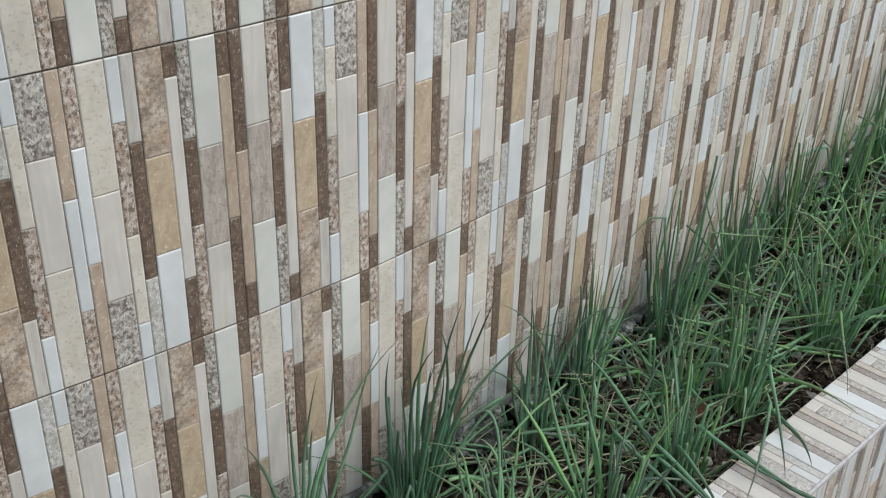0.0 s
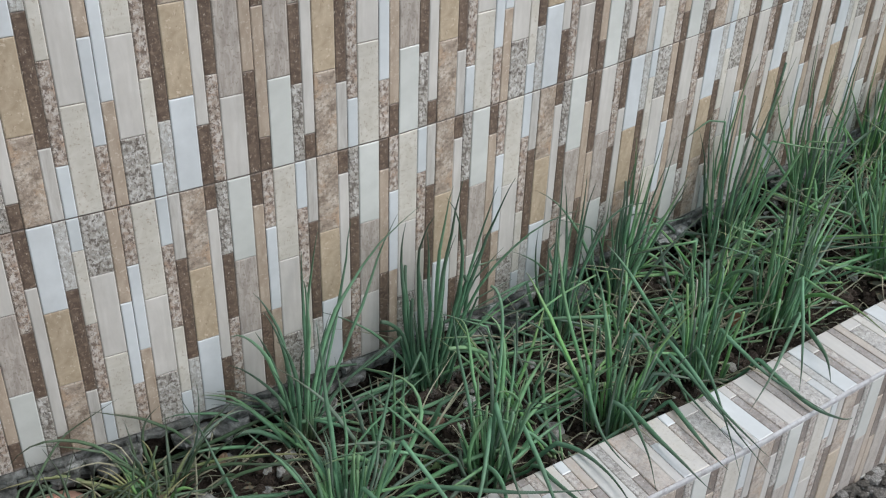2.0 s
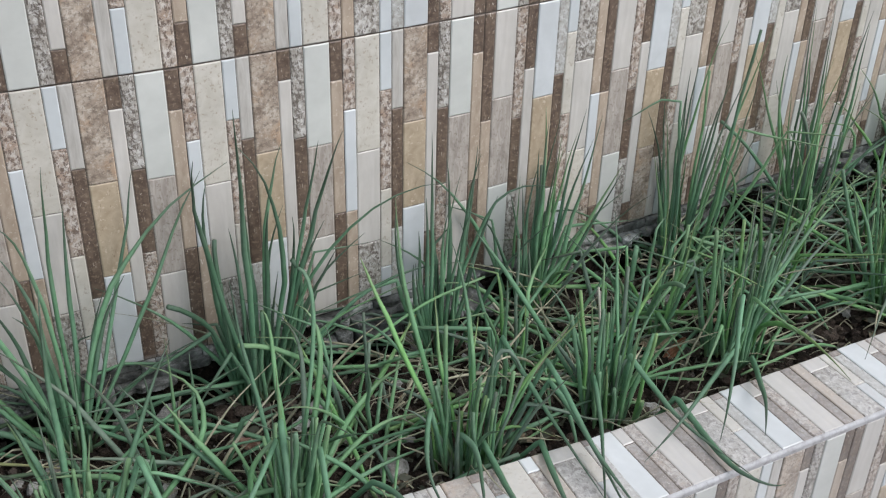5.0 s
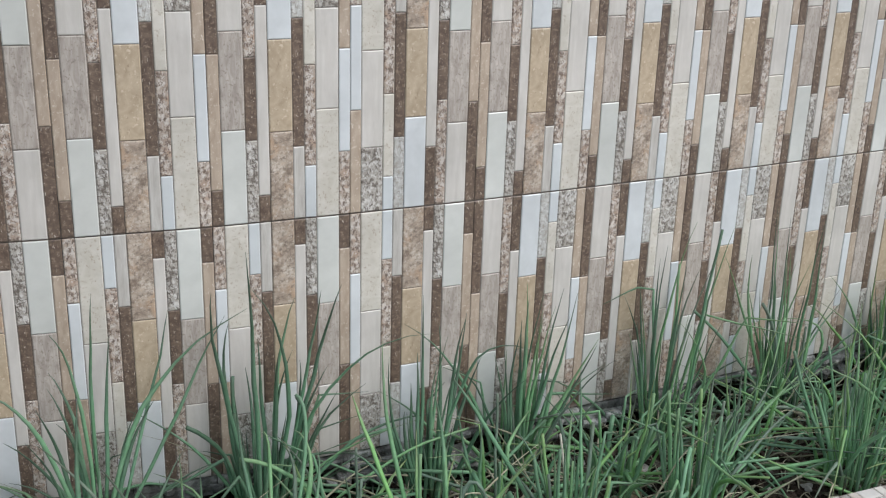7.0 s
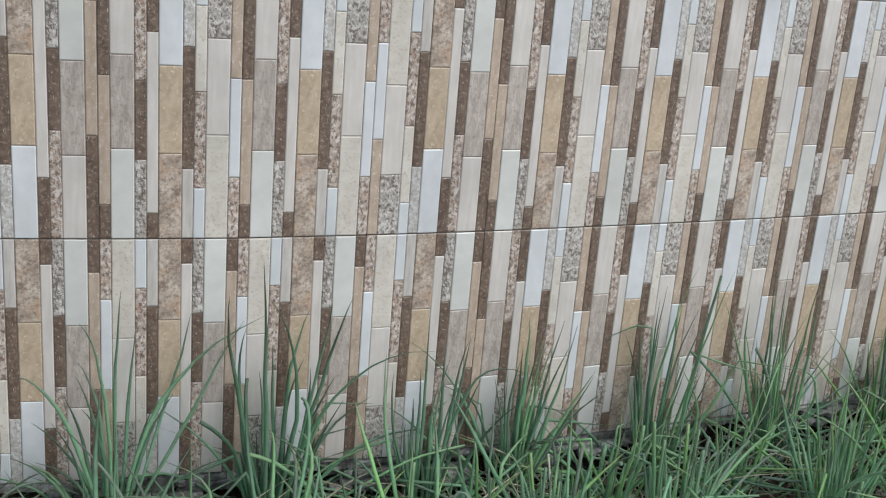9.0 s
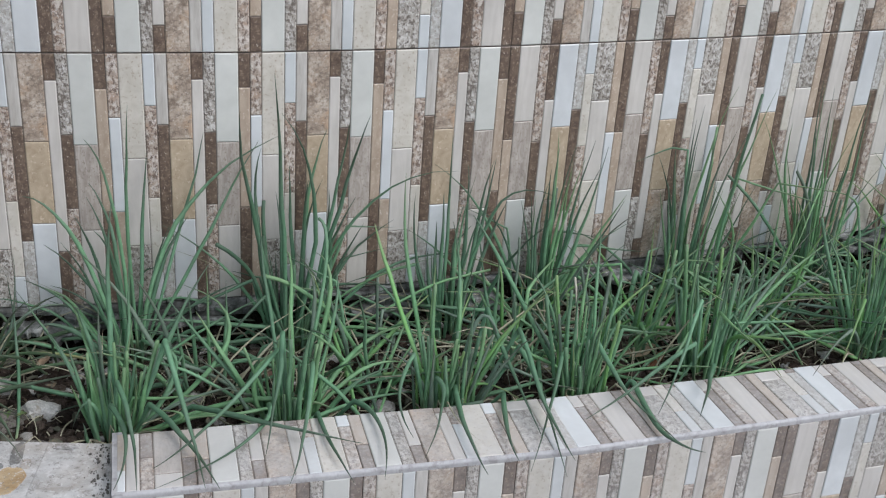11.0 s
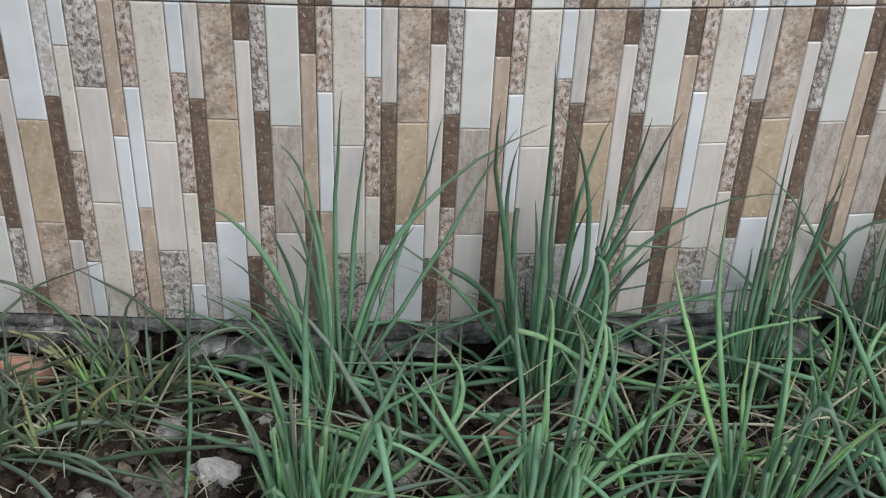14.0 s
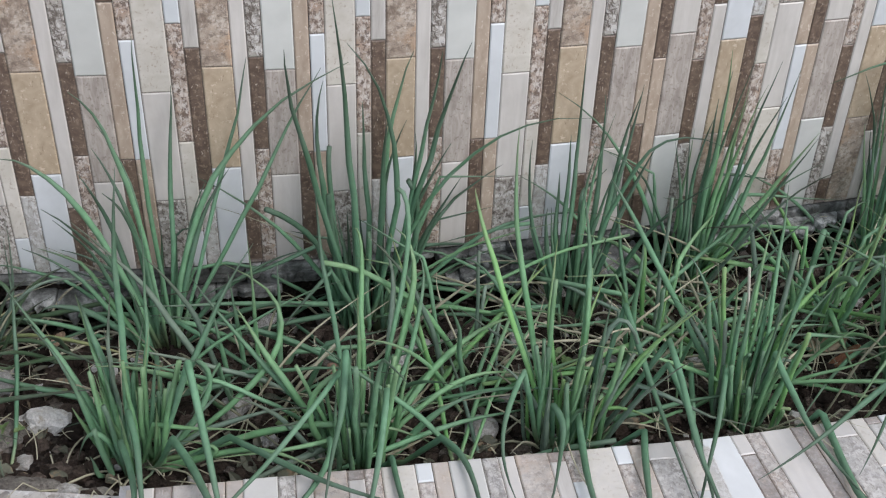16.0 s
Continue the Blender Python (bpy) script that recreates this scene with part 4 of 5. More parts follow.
def clear(pts):
    """Keeps a leaf out of the wall, above the soil and over the coping, without a step."""
    out, floor_ = [], []
    for p in pts:
        y = min(p.y, wall_y(p.x) - 0.012)
        low = soil_z(p.x, y) + 0.006
        if y < curb_y(p.x) + 0.092:
            low = max(low, (COPE if p.x > -0.52 else TOP3) + 0.007)
        if y < curb_y(p.x) - 0.090:
            low = 0.2
        floor_.append(low)
        out.append(Vector((p.x, y, max(p.z, low))))
    for _ in range(4):
        z = [p.z for p in out]
        for i in range(1, len(out) - 1):
            if max(floor_[i - 1:i + 2]) > 0.33 or z[i] - floor_[i] < 0.002:
                out[i].z = max(floor_[i], (z[i - 1] + z[i] + z[i + 1]) / 3)
    return out


def drawn_leaf(foot, tip, middle, n=11):
    """Points of a leaf from its foot to its tip by way of its middle."""
    foot, tip, middle = Vector(foot), Vector(tip), Vector(middle)
    bow = 2 * middle - 0.5 * (foot + tip)
    return [foot * (1 - s) ** 2 + bow * 2 * s * (1 - s) + tip * s * s for s in (i / (n - 1) for i in range(n))]


def draped_leaf(foot, fold, middle, tip):
    """Points of a leaf that stands, folds over and lies across the coping."""
    foot, fold, middle, tip = Vector(foot), Vector(fold), Vector(middle), Vector(tip)
    bow = 2 * middle - 0.5 * (fold + tip)
    bow.z = max(bow.z, middle.z)
    pts = [foot.lerp(fold, s) for s in (0.0, 0.25, 0.5, 0.75, 0.92)]
    return pts + [fold * (1 - s) ** 2 + bow * 2 * s * (1 - s) + tip * s * s for s in (i / 12 for i in range(13))]


def wobble(pts, r, much=0.0055):
    """Small bends along a leaf, none at its foot and tip."""
    o, last = Vector((r.uniform(0, 50), r.uniform(0, 50), 0)), len(pts) - 1
    return [p + much * math.sin(math.pi * i / last) * noise.noise_vector(p * 11 + o) for i, p in enumerate(pts)]


def onion(x, y, leaves, tall, spread, seed, label, droop=0.35, mats=(GREEN, GREEN, GREEN, FRESH, DULL), drawn=(), upright=(0.45, 1.0), lean_to=None, cut=(), dry=14, over=0, tangle=6, stubs=0.12, short=0, draped=(), thick=1.0):
    """A clump of hollow tubular leaves; drawn: single leaves by tip and middle; cut: such leaves with a broken end; draped: by fold, middle and tip."""
    r = random.Random(seed)
    plant = new("onion_plant", None)
    z = soil_z(x, y) - 0.004
    home = Vector((x, y, z))
    plant.matrix_basis = pose(x, y, z)
    ways, way = [], r.uniform(0, 2 * math.pi) if lean_to is None else lean_to
    for k in range(leaves):
        w = r.uniform(0, 2 * math.pi)
        foot = r.random() ** 0.6 * spread * 0.48
        falling = r.random() < droop
        length = tall * (r.uniform(0.65, 1.15) if falling else r.uniform(*upright))
        kink, bend = None, r.uniform(1.0, 2.2)
        habit = r.random()
        if not falling:
            lean0 = abs(r.gauss(0.0, 0.11))
            lean1 = lean0 + r.uniform(-0.05, 0.16)
        elif habit < 0.22:           # folded over near its foot, then nearly straight
            lean0 = r.uniform(0.0, 0.55)
            lean1 = lean0 + r.uniform(-0.05, 0.22)
            kink = (r.uniform(0.02, 0.12) / length, r.uniform(1.15, 1.75) - lean0)
        elif habit < 0.66:           # stands, then snapped and hanging
            lean0 = r.uniform(0.05, 0.40)
            lean1 = lean0 + r.uniform(0.0, 0.12)
            kink = (r.uniform(0.35, 0.75), r.uniform(0.9, 1.9))
        else:                        # rises, then bows over
            lean0 = r.uniform(0.15, 0.55)
            lean1 = lean0 + r.uniform(0.35, 1.0)
        if falling and r.random() < 0.65:
            w = (way if lean_to is not None else r.choice((0.0, math.pi))) + r.gauss(0.0, 0.6)
        fw = w + r.uniform(-0.8, 0.8)
        base = (x + math.cos(fw) * foot, y + math.sin(fw) * foot, z)
        ways.append((arc(base, w, length, lean0, lean1, bend, r.uniform(-0.14, 0.14), 16 if kink else 12, kink), r.random() < (0.10 if falling else stubs), length))
    for k in range(short):           # young and cropped leaves that stand close together
        w, length = r.uniform(0, 2 * math.pi), r.uniform(0.06, 0.17)
        d = r.random() ** 0.7 * spread * 0.5
        lean0 = abs(r.gauss(0.0, 0.16))
        ways.append((arc((x + d * math.cos(w), y + d * math.sin(w), z), w + r.uniform(-0.6, 0.6), length, lean0, lean0 + r.uniform(-0.05, 0.12), 1.2, 0.0, 8), r.random() < 0.45, length))
    for k in range(over):            # long leaves that hang over the coping
        w, length = -math.pi / 2 + r.gauss(0.0, 0.55), r.uniform(0.33, 0.50)
        base = (x + r.uniform(-0.4, 0.4) * spread, y - 0.01, z)
        lean0 = r.uniform(0.15, 0.5)
        ways.append((arc(base, w, length, lean0, lean0 + r.uniform(1.1, 2.0), r.uniform(0.8, 1.3), r.uniform(-0.5, 0.5), 14), False, length))
    for k, (tx, ty, tz, mx, my, mz) in enumerate((*drawn, *cut)):
        w = math.atan2(ty - y, tx - x) + r.uniform(-0.7, 0.7)
        foot = r.uniform(0.1, 0.3) * spread
        base = (x + math.cos(w) * foot, y + math.sin(w) * foot * 0.7, z)
        pts = drawn_leaf(base, (tx, ty, tz), (mx, my, mz))
        ways.append((pts, k >= len(drawn), 0.5 if tz > 0.5 else 0.3))
    for fx, fy, fz, mx, my, mz, tx, ty, tz in draped:
        base = (x + 0.35 * (fx - x) + r.uniform(-0.01, 0.01), max(y + 0.3 * (fy - y), curb_y(fx) + 0.10), z)
        part("leaf", leaf_mesh([p - home for p in clear(wobble(draped_leaf(base, (fx, fy, fz), (mx, my, mz), (tx, ty, tz)), r, 0.004))], r.uniform(0.0042, 0.0052), DUSKY), plant)
    for k in range(tangle):          # low leaves that lie or arch crosswise between the clumps
        w = r.choice((0.0, math.pi)) + r.gauss(0.0, 0.75)
        base = (x + r.uniform(-1.7, 1.7) * spread, y + r.uniform(-0.7, 1.4) * spread, z + 0.004)
        if r.random() < 0.6:
            lean0, rise, length, bend = r.uniform(0.45, 1.05), r.uniform(0.5, 1.0), r.uniform(0.20, 0.38), r.uniform(0.5, 1.0)
        else:
            lean0, rise, length, bend = r.uniform(0.95, 1.45), r.uniform(-0.12, 0.28), r.uniform(0.18, 0.38), 1.2
        wave = r.uniform(-0.35, 0.35)
        lie = arc(base, w, length, lean0, lean0 + rise, bend, wave, 13)
        if min(p.y - curb_y(p.x) for p in lie) < 0.09:
            lie = arc(base, -w, length, lean0, lean0 + rise, bend, -wave, 13)
        pts = [p - home for p in clear(wobble(lie, r))]
        if r.random() < 0.22:
            part("dry_leaf", leaf_mesh(pts, r.uniform(0.0015, 0.0026), r.choice((STRAW, HUSK, HUSK))), plant, "withered straw-coloured leaf")
        else:
            part("leaf", leaf_mesh(pts, r.uniform(0.0026, 0.0042), r.choice(mats), r.random() < 0.15), plant)
    for pts, blunt, length in ways:
        pts = [p - home for p in clear(wobble(pts, r))]
        part("leaf", leaf_mesh(pts, r.uniform(0.0033, 0.0050) * thick * (0.9 if length < 0.2 else 1.08 if length == 0.5 else 1.0), r.choice(mats), blunt), plant)
    for k in range(dry):
        w, reach = r.uniform(0, 2 * math.pi), r.uniform(0.05, 0.20)
        pts = arc((x + 0.03 * math.cos(w), y + 0.03 * math.sin(w), z + 0.012), w, reach, r.uniform(0.3, 1.2), r.uniform(1.2, 1.9), 0.6, r.uniform(-0.9, 0.9), 9, (r.uniform(0.3, 0.7), r.uniform(-0.8, 0.8)))
        part("dry_leaf", leaf_mesh([p - home for p in clear(pts)], r.uniform(0.0011, 0.0024), r.choice((STRAW, STRAW, HUSK))), plant, "withered straw-coloured leaf")
    return tagged(plant, label, "onion plant", "onion plants in the planter")


FADED = leaf_material("onion_leaf_faded", (0.17, 0.23, 0.085), (0.28, 0.32, 0.14), (0.30, 0.24, 0.13))
LONG = "spring onion clump with tall dark green tubular leaves"
FLOP = "spring onion clump with arching, flopping green leaves"
# back row, along the wall
DARK = (DUSKY, DUSKY, DUSKY, DUSKY, GREEN)
LIGHT = (DUSKY, GREEN, GREEN, GREEN, GREEN, FRESH, FRESH, FRESH, DULL)
SUNNY = (GREEN, GREEN, GREEN, FRESH, FRESH, BRIGHT, DULL)
LUSH = (GREEN, FRESH, BRIGHT, BRIGHT, BRIGHT)
BACK = (DUSKY, DUSKY, GREEN, GREEN, FRESH, FRESH, DULL)
onion(-0.482, -0.075, 13, 0.34, 0.075, 21, LONG, 0.4, DARK, upright=(0.3, 0.7),
      drawn=((-0.531, -0.220, 0.758, -0.494, -0.148, 0.587),
       (-0.463, -0.141, 0.788, -0.475, -0.108, 0.580),
       (-0.541, -0.023, 0.603, -0.501, -0.049, 0.488),
       (-0.544, -0.070, 0.596, -0.508, -0.073, 0.466),
       (-0.565, -0.080, 0.563, -0.526, -0.078, 0.441),
       (-0.639, -0.157, 0.637, -0.560, -0.116, 0.526),
       (-0.438, 0.000, 0.654, -0.450, -0.038, 0.508),
       (-0.402, -0.050, 0.525, -0.442, -0.062, 0.410),
       (-0.335, 0.000, 0.692, -0.377, -0.038, 0.535),
       (-0.199, -0.031, 0.689, -0.391, -0.053, 0.528),
       (-0.236, 0.000, 0.672, -0.330, -0.038, 0.507),
       (-0.534, -0.100, 0.544, -0.495, -0.088, 0.438),
       (-0.369, -0.040, 0.537, -0.421, -0.058, 0.435),
       (-0.257, -0.153, 0.373, -0.362, -0.115, 0.340),
       (-0.642, -0.115, 0.362, -0.588, -0.096, 0.345),))
onion(-0.174, -0.047, 32, 0.36, 0.085, 22, LONG, 0.3, DARK, upright=(0.3, 0.7),
      drawn=((-0.229, -0.220, 0.864, -0.206, -0.133, 0.594),
       (-0.285, -0.220, 0.801, -0.262, -0.133, 0.594),
       (-0.208, -0.139, 0.768, -0.140, -0.093, 0.550),
       (-0.108, 0.000, 0.689, -0.150, -0.024, 0.515),
       (-0.086, -0.120, 0.746, -0.106, -0.085, 0.578),
       (-0.050, -0.123, 0.756, -0.096, -0.085, 0.563),
       (-0.121, -0.040, 0.603, -0.156, -0.044, 0.461),
       (-0.110, -0.050, 0.586, -0.119, -0.048, 0.445),
       (-0.059, -0.050, 0.568, -0.117, -0.048, 0.425),
       (-0.182, -0.030, 0.628, -0.178, -0.038, 0.487),
       (-0.208, -0.040, 0.581, -0.199, -0.044, 0.452),
       (0.108, -0.156, 0.658, -0.070, -0.102, 0.550),
       (0.175, -0.060, 0.439, -0.008, -0.054, 0.407),
       (-0.043, -0.060, 0.519, -0.099, -0.054, 0.398),
       (-0.235, -0.040, 0.667, -0.243, -0.044, 0.501),
       (-0.150, -0.060, 0.610, -0.159, -0.054, 0.487),),
      cut=((-0.229, -0.030, 0.559, -0.228, -0.038, 0.439),
       (-0.123, -0.080, 0.528, -0.108, -0.064, 0.415),
       (-0.234, -0.066, 0.502, -0.225, -0.055, 0.380),))
onion(0.135, -0.07, 12, 0.34, 0.085, 23, LONG, 0.35, DARK, upright=(0.3, 0.7),
      drawn=((0.172, 0.000, 0.606, 0.167, -0.035, 0.452),
       (0.110, -0.060, 0.578, 0.112, -0.065, 0.453),
       (0.228, 0.000, 0.620, 0.194, -0.035, 0.462),
       (0.239, -0.060, 0.554, 0.196, -0.065, 0.432),
       (0.081, -0.080, 0.469, 0.087, -0.075, 0.390),
       (0.309, -0.135, 0.591, 0.194, -0.102, 0.544),
       (0.174, -0.050, 0.603, 0.143, -0.060, 0.430),
       (0.050, -0.080, 0.585, 0.064, -0.075, 0.441),
       (0.150, -0.060, 0.545, 0.138, -0.065, 0.423),
       (0.192, -0.060, 0.536, 0.157, -0.065, 0.413),
       (0.102, -0.050, 0.511, 0.104, -0.060, 0.410),
       (0.123, -0.048, 0.687, 0.122, -0.058, 0.489),
       (0.206, -0.057, 0.637, 0.178, -0.057, 0.480),))
onion(0.342, -0.005, 18, 0.42, 0.085, 24, LONG, 0.30, BACK, upright=(0.4, 1.0),
      drawn=((0.352, 0.000, 0.671, 0.354, -0.010, 0.493),
       (0.432, 0.000, 0.652, 0.389, -0.010, 0.456),
       (0.408, -0.019, 0.623, 0.370, -0.019, 0.450),
       (0.453, -0.019, 0.645, 0.406, -0.019, 0.412),
       (0.345, 0.000, 0.593, 0.342, -0.010, 0.433),
       (0.500, -0.029, 0.533, 0.433, -0.019, 0.386),
       (0.278, -0.029, 0.539, 0.312, -0.019, 0.391),
       (0.354, -0.010, 0.643, 0.344, -0.019, 0.458),
       (0.387, -0.010, 0.593, 0.358, -0.019, 0.432),
       (0.507, -0.019, 0.540, 0.433, -0.019, 0.407),
       (0.337, -0.019, 0.575, 0.321, -0.019, 0.450),
       (0.446, -0.010, 0.597, 0.393, -0.019, 0.451),))
onion(0.69, 0.015, 23, 0.50, 0.09, 25, LONG, 0.25, BACK, upright=(0.45, 1.05),
      drawn=((0.663, 0.010, 0.718, 0.656, 0.010, 0.487),
       (0.787, 0.010, 0.693, 0.713, 0.010, 0.452),
       (0.753, 0.019, 0.663, 0.698, 0.010, 0.467),
       (0.660, 0.029, 0.682, 0.656, 0.019, 0.482),
       (0.614, 0.019, 0.551, 0.634, 0.010, 0.398),
       (0.699, 0.000, 0.598, 0.686, 0.000, 0.422),
       (0.688, -0.019, 0.559, 0.757, -0.029, 0.412),
       (0.598, 0.019, 0.527, 0.631, 0.010, 0.372),
       (0.799, -0.019, 0.557, 0.728, -0.010, 0.367),))
onion(1.01, 0.045, 28, 0.48, 0.095, 26, LONG, 0.25, BACK, upright=(0.45, 1.05),
      drawn=((0.900, 0.057, 0.658, 0.917, 0.057, 0.495),
       (1.059, 0.057, 0.635, 0.994, 0.048, 0.435),
       (1.017, 0.057, 0.633, 0.988, 0.048, 0.463),
       (0.921, 0.048, 0.512, 0.979, 0.038, 0.401),
       (0.966, 0.067, 0.642, 0.981, 0.057, 0.460),
       (1.136, 0.048, 0.559, 1.040, 0.038, 0.392),
       (0.963, 0.019, 0.519, 1.096, 0.029, 0.444),))
for k, x in enumerate((1.36, 1.70, 2.05, 2.42)):
    onion(x, wall_y(x) - 0.07, 32, 0.43, 0.10, 27 + k, LONG, 0.3, (DUSKY, DUSKY, *LUSH), upright=(0.45, 1.05))
# front row, along the curb
onion(-0.510, -0.308, 26, 0.3, 0.10, 133, FLOP, 0.20, LIGHT, tangle=5, over=0, stubs=0.35, short=16, lean_to=0.2, upright=(0.35, 0.8),
      draped=((-0.498, -0.360, 0.389, -0.477, -0.483, 0.372, -0.470, -0.604, 0.353),
       (-0.511, -0.380, 0.358, -0.486, -0.502, 0.362, -0.503, -0.597, 0.353),
       (-0.419, -0.357, 0.459, -0.389, -0.503, 0.375, -0.372, -0.612, 0.353),
       (-0.448, -0.370, 0.349, -0.394, -0.499, 0.362, -0.351, -0.617, 0.353),
       (-0.382, -0.350, 0.326, -0.261, -0.483, 0.370, -0.123, -0.535, 0.353),),
      drawn=((-0.497, -0.191, 0.638, -0.507, -0.248, 0.490),
       (-0.474, -0.210, 0.564, -0.482, -0.258, 0.414),
       (-0.573, -0.191, 0.448, -0.543, -0.267, 0.385),
       (-0.631, -0.239, 0.453, -0.570, -0.286, 0.365),
       (-0.546, -0.267, 0.380, -0.539, -0.286, 0.334),
       (-0.385, -0.143, 0.450, -0.312, -0.239, 0.384),
       (-0.338, -0.191, 0.514, -0.415, -0.267, 0.414),
       (-0.572, -0.191, 0.444, -0.543, -0.258, 0.413),
       (-0.575, -0.315, 0.363, -0.558, -0.315, 0.311),
       (-0.578, -0.327, 0.282, -0.543, -0.344, 0.344),
       (-0.265, -0.315, 0.330, -0.383, -0.315, 0.319),
       (-0.111, -0.344, 0.273, -0.267, -0.334, 0.320),
       (-0.270, -0.401, 0.298, -0.360, -0.372, 0.319),) + ((-0.512, -0.229, 0.433, -0.513, -0.277, 0.359),
       (-0.556, -0.267, 0.394, -0.541, -0.296, 0.330),
       (-0.446, -0.344, 0.319, -0.403, -0.363, 0.313),),
      cut=((-0.418, -0.286, 0.403, -0.411, -0.296, 0.343),
       (-0.488, -0.315, 0.389, -0.492, -0.320, 0.309),
       (-0.429, -0.286, 0.405, -0.453, -0.306, 0.341),))
onion(-0.215, -0.325, 24, 0.31, 0.10, 32, FLOP, 0.24, LIGHT, tangle=15, over=0, stubs=0.35, short=16, upright=(0.35, 0.8),
      draped=((-0.239, -0.355, 0.428, -0.353, -0.493, 0.385, -0.447, -0.554, 0.353),
       (-0.231, -0.360, 0.462, -0.248, -0.435, 0.390, -0.277, -0.546, 0.353),
       (-0.183, -0.374, 0.410, -0.211, -0.515, 0.370, -0.250, -0.626, 0.353),
       (-0.257, -0.380, 0.339, -0.297, -0.506, 0.360, -0.445, -0.603, 0.353),
       (-0.182, -0.420, 0.328, -0.173, -0.533, 0.356, -0.153, -0.634, 0.353),
       (-0.115, -0.400, 0.344, -0.087, -0.499, 0.358, -0.106, -0.632, 0.353),),
      drawn=((-0.257, -0.239, 0.625, -0.246, -0.267, 0.489),
       (-0.128, -0.239, 0.517, -0.133, -0.277, 0.430),
       (-0.423, -0.191, 0.467, -0.342, -0.258, 0.373),
       (-0.033, -0.191, 0.325, -0.118, -0.267, 0.330),
       (-0.366, -0.229, 0.441, -0.321, -0.267, 0.368),
       (-0.208, -0.191, 0.529, -0.199, -0.229, 0.466),
       (-0.153, -0.191, 0.526, -0.139, -0.248, 0.447),
       (-0.173, -0.191, 0.499, -0.162, -0.239, 0.431),
       (0.019, -0.286, 0.334, -0.083, -0.296, 0.337),
       (0.033, -0.191, 0.364, -0.087, -0.258, 0.358),
       (-0.323, -0.286, 0.330, -0.266, -0.296, 0.287),
       (-0.105, -0.239, 0.262, -0.158, -0.286, 0.271),),
      cut=((-0.152, -0.210, 0.600, -0.147, -0.248, 0.507),
       (-0.231, -0.334, 0.439, -0.238, -0.344, 0.358),
       (-0.188, -0.372, 0.405, -0.190, -0.363, 0.321),
       (-0.239, -0.344, 0.416, -0.277, -0.353, 0.362),))
onion(0.06, -0.345, 26, 0.33, 0.10, 33, FLOP, 0.24, tangle=16, over=0, stubs=0.35, short=16, mats=(GREEN, GREEN, FRESH, FRESH, BRIGHT, DULL), upright=(0.35, 0.8),
      draped=((0.001, -0.340, 0.391, -0.044, -0.435, 0.375, -0.040, -0.531, 0.353),
       (0.032, -0.380, 0.365, 0.023, -0.466, 0.370, -0.034, -0.589, 0.353),
       (0.067, -0.380, 0.344, 0.049, -0.529, 0.360, 0.057, -0.634, 0.345),
       (0.147, -0.270, 0.436, 0.160, -0.425, 0.375, 0.168, -0.566, 0.353),
       (0.187, -0.343, 0.430, 0.189, -0.515, 0.370, 0.201, -0.630, 0.353),
       (0.143, -0.420, 0.351, 0.115, -0.533, 0.358, 0.112, -0.618, 0.353),
       (0.186, -0.360, 0.404, 0.195, -0.473, 0.370, 0.178, -0.659, 0.345),),
      drawn=((-0.064, -0.143, 0.434, -0.007, -0.229, 0.427),
       (-0.045, -0.172, 0.569, -0.028, -0.239, 0.497),
       (0.004, -0.191, 0.672, 0.007, -0.248, 0.511),
       (0.096, -0.191, 0.574, 0.099, -0.258, 0.447),
       (0.184, -0.363, 0.293, 0.125, -0.315, 0.445),
       (0.218, -0.363, 0.278, 0.113, -0.353, 0.328),
       (0.069, -0.191, 0.492, 0.053, -0.267, 0.401),
       (0.137, -0.210, 0.445, 0.095, -0.286, 0.393),
       (-0.030, -0.286, 0.364, 0.013, -0.315, 0.336),),
      cut=((0.070, -0.363, 0.429, 0.067, -0.353, 0.343),
       (0.073, -0.353, 0.439, 0.072, -0.344, 0.348),
       (0.105, -0.239, 0.477, 0.095, -0.286, 0.395),))
half_dry = onion(0.33, -0.315, 28, 0.33, 0.10, 34, FLOP, 0.25, SUNNY, tangle=16, over=0, stubs=0.3, short=14, dry=12, upright=(0.35, 0.85),
      draped=((0.275, -0.340, 0.372, 0.218, -0.468, 0.375, 0.126, -0.637, 0.345),
       (0.343, -0.340, 0.393, 0.348, -0.469, 0.372, 0.396, -0.609, 0.345),
       (0.383, -0.420, 0.324, 0.374, -0.594, 0.358, 0.427, -0.630, 0.345),),
      drawn=((0.133, -0.191, 0.585, 0.184, -0.239, 0.501),
       (0.237, -0.239, 0.491, 0.270, -0.277, 0.425),
       (0.374, -0.191, 0.492, 0.344, -0.248, 0.411),
       (0.388, -0.210, 0.467, 0.357, -0.258, 0.387),
       (0.383, -0.191, 0.567, 0.367, -0.248, 0.458),
       (0.397, -0.267, 0.412, 0.357, -0.286, 0.350),
       (0.229, -0.191, 0.403, 0.268, -0.267, 0.362),),
      cut=((0.272, -0.363, 0.397, 0.292, -0.344, 0.305),
       (0.314, -0.325, 0.380, 0.318, -0.306, 0.325),
       (0.409, -0.210, 0.465, 0.378, -0.258, 0.367),))
home = half_dry.matrix_basis.translation
pts = [Vector((0.338, -0.262, 0.285)) - home, Vector((0.333, -0.268, 0.34)) - home, Vector((0.322, -0.276, 0.42)) - home, Vector((0.310, -0.282, 0.478)) - home,
       Vector((0.306, -0.284, 0.496)) - home]
part("dry_leaf", leaf_mesh(pts, 0.0026, BLEACHED, True), half_dry, "bleached upright dead leaf")
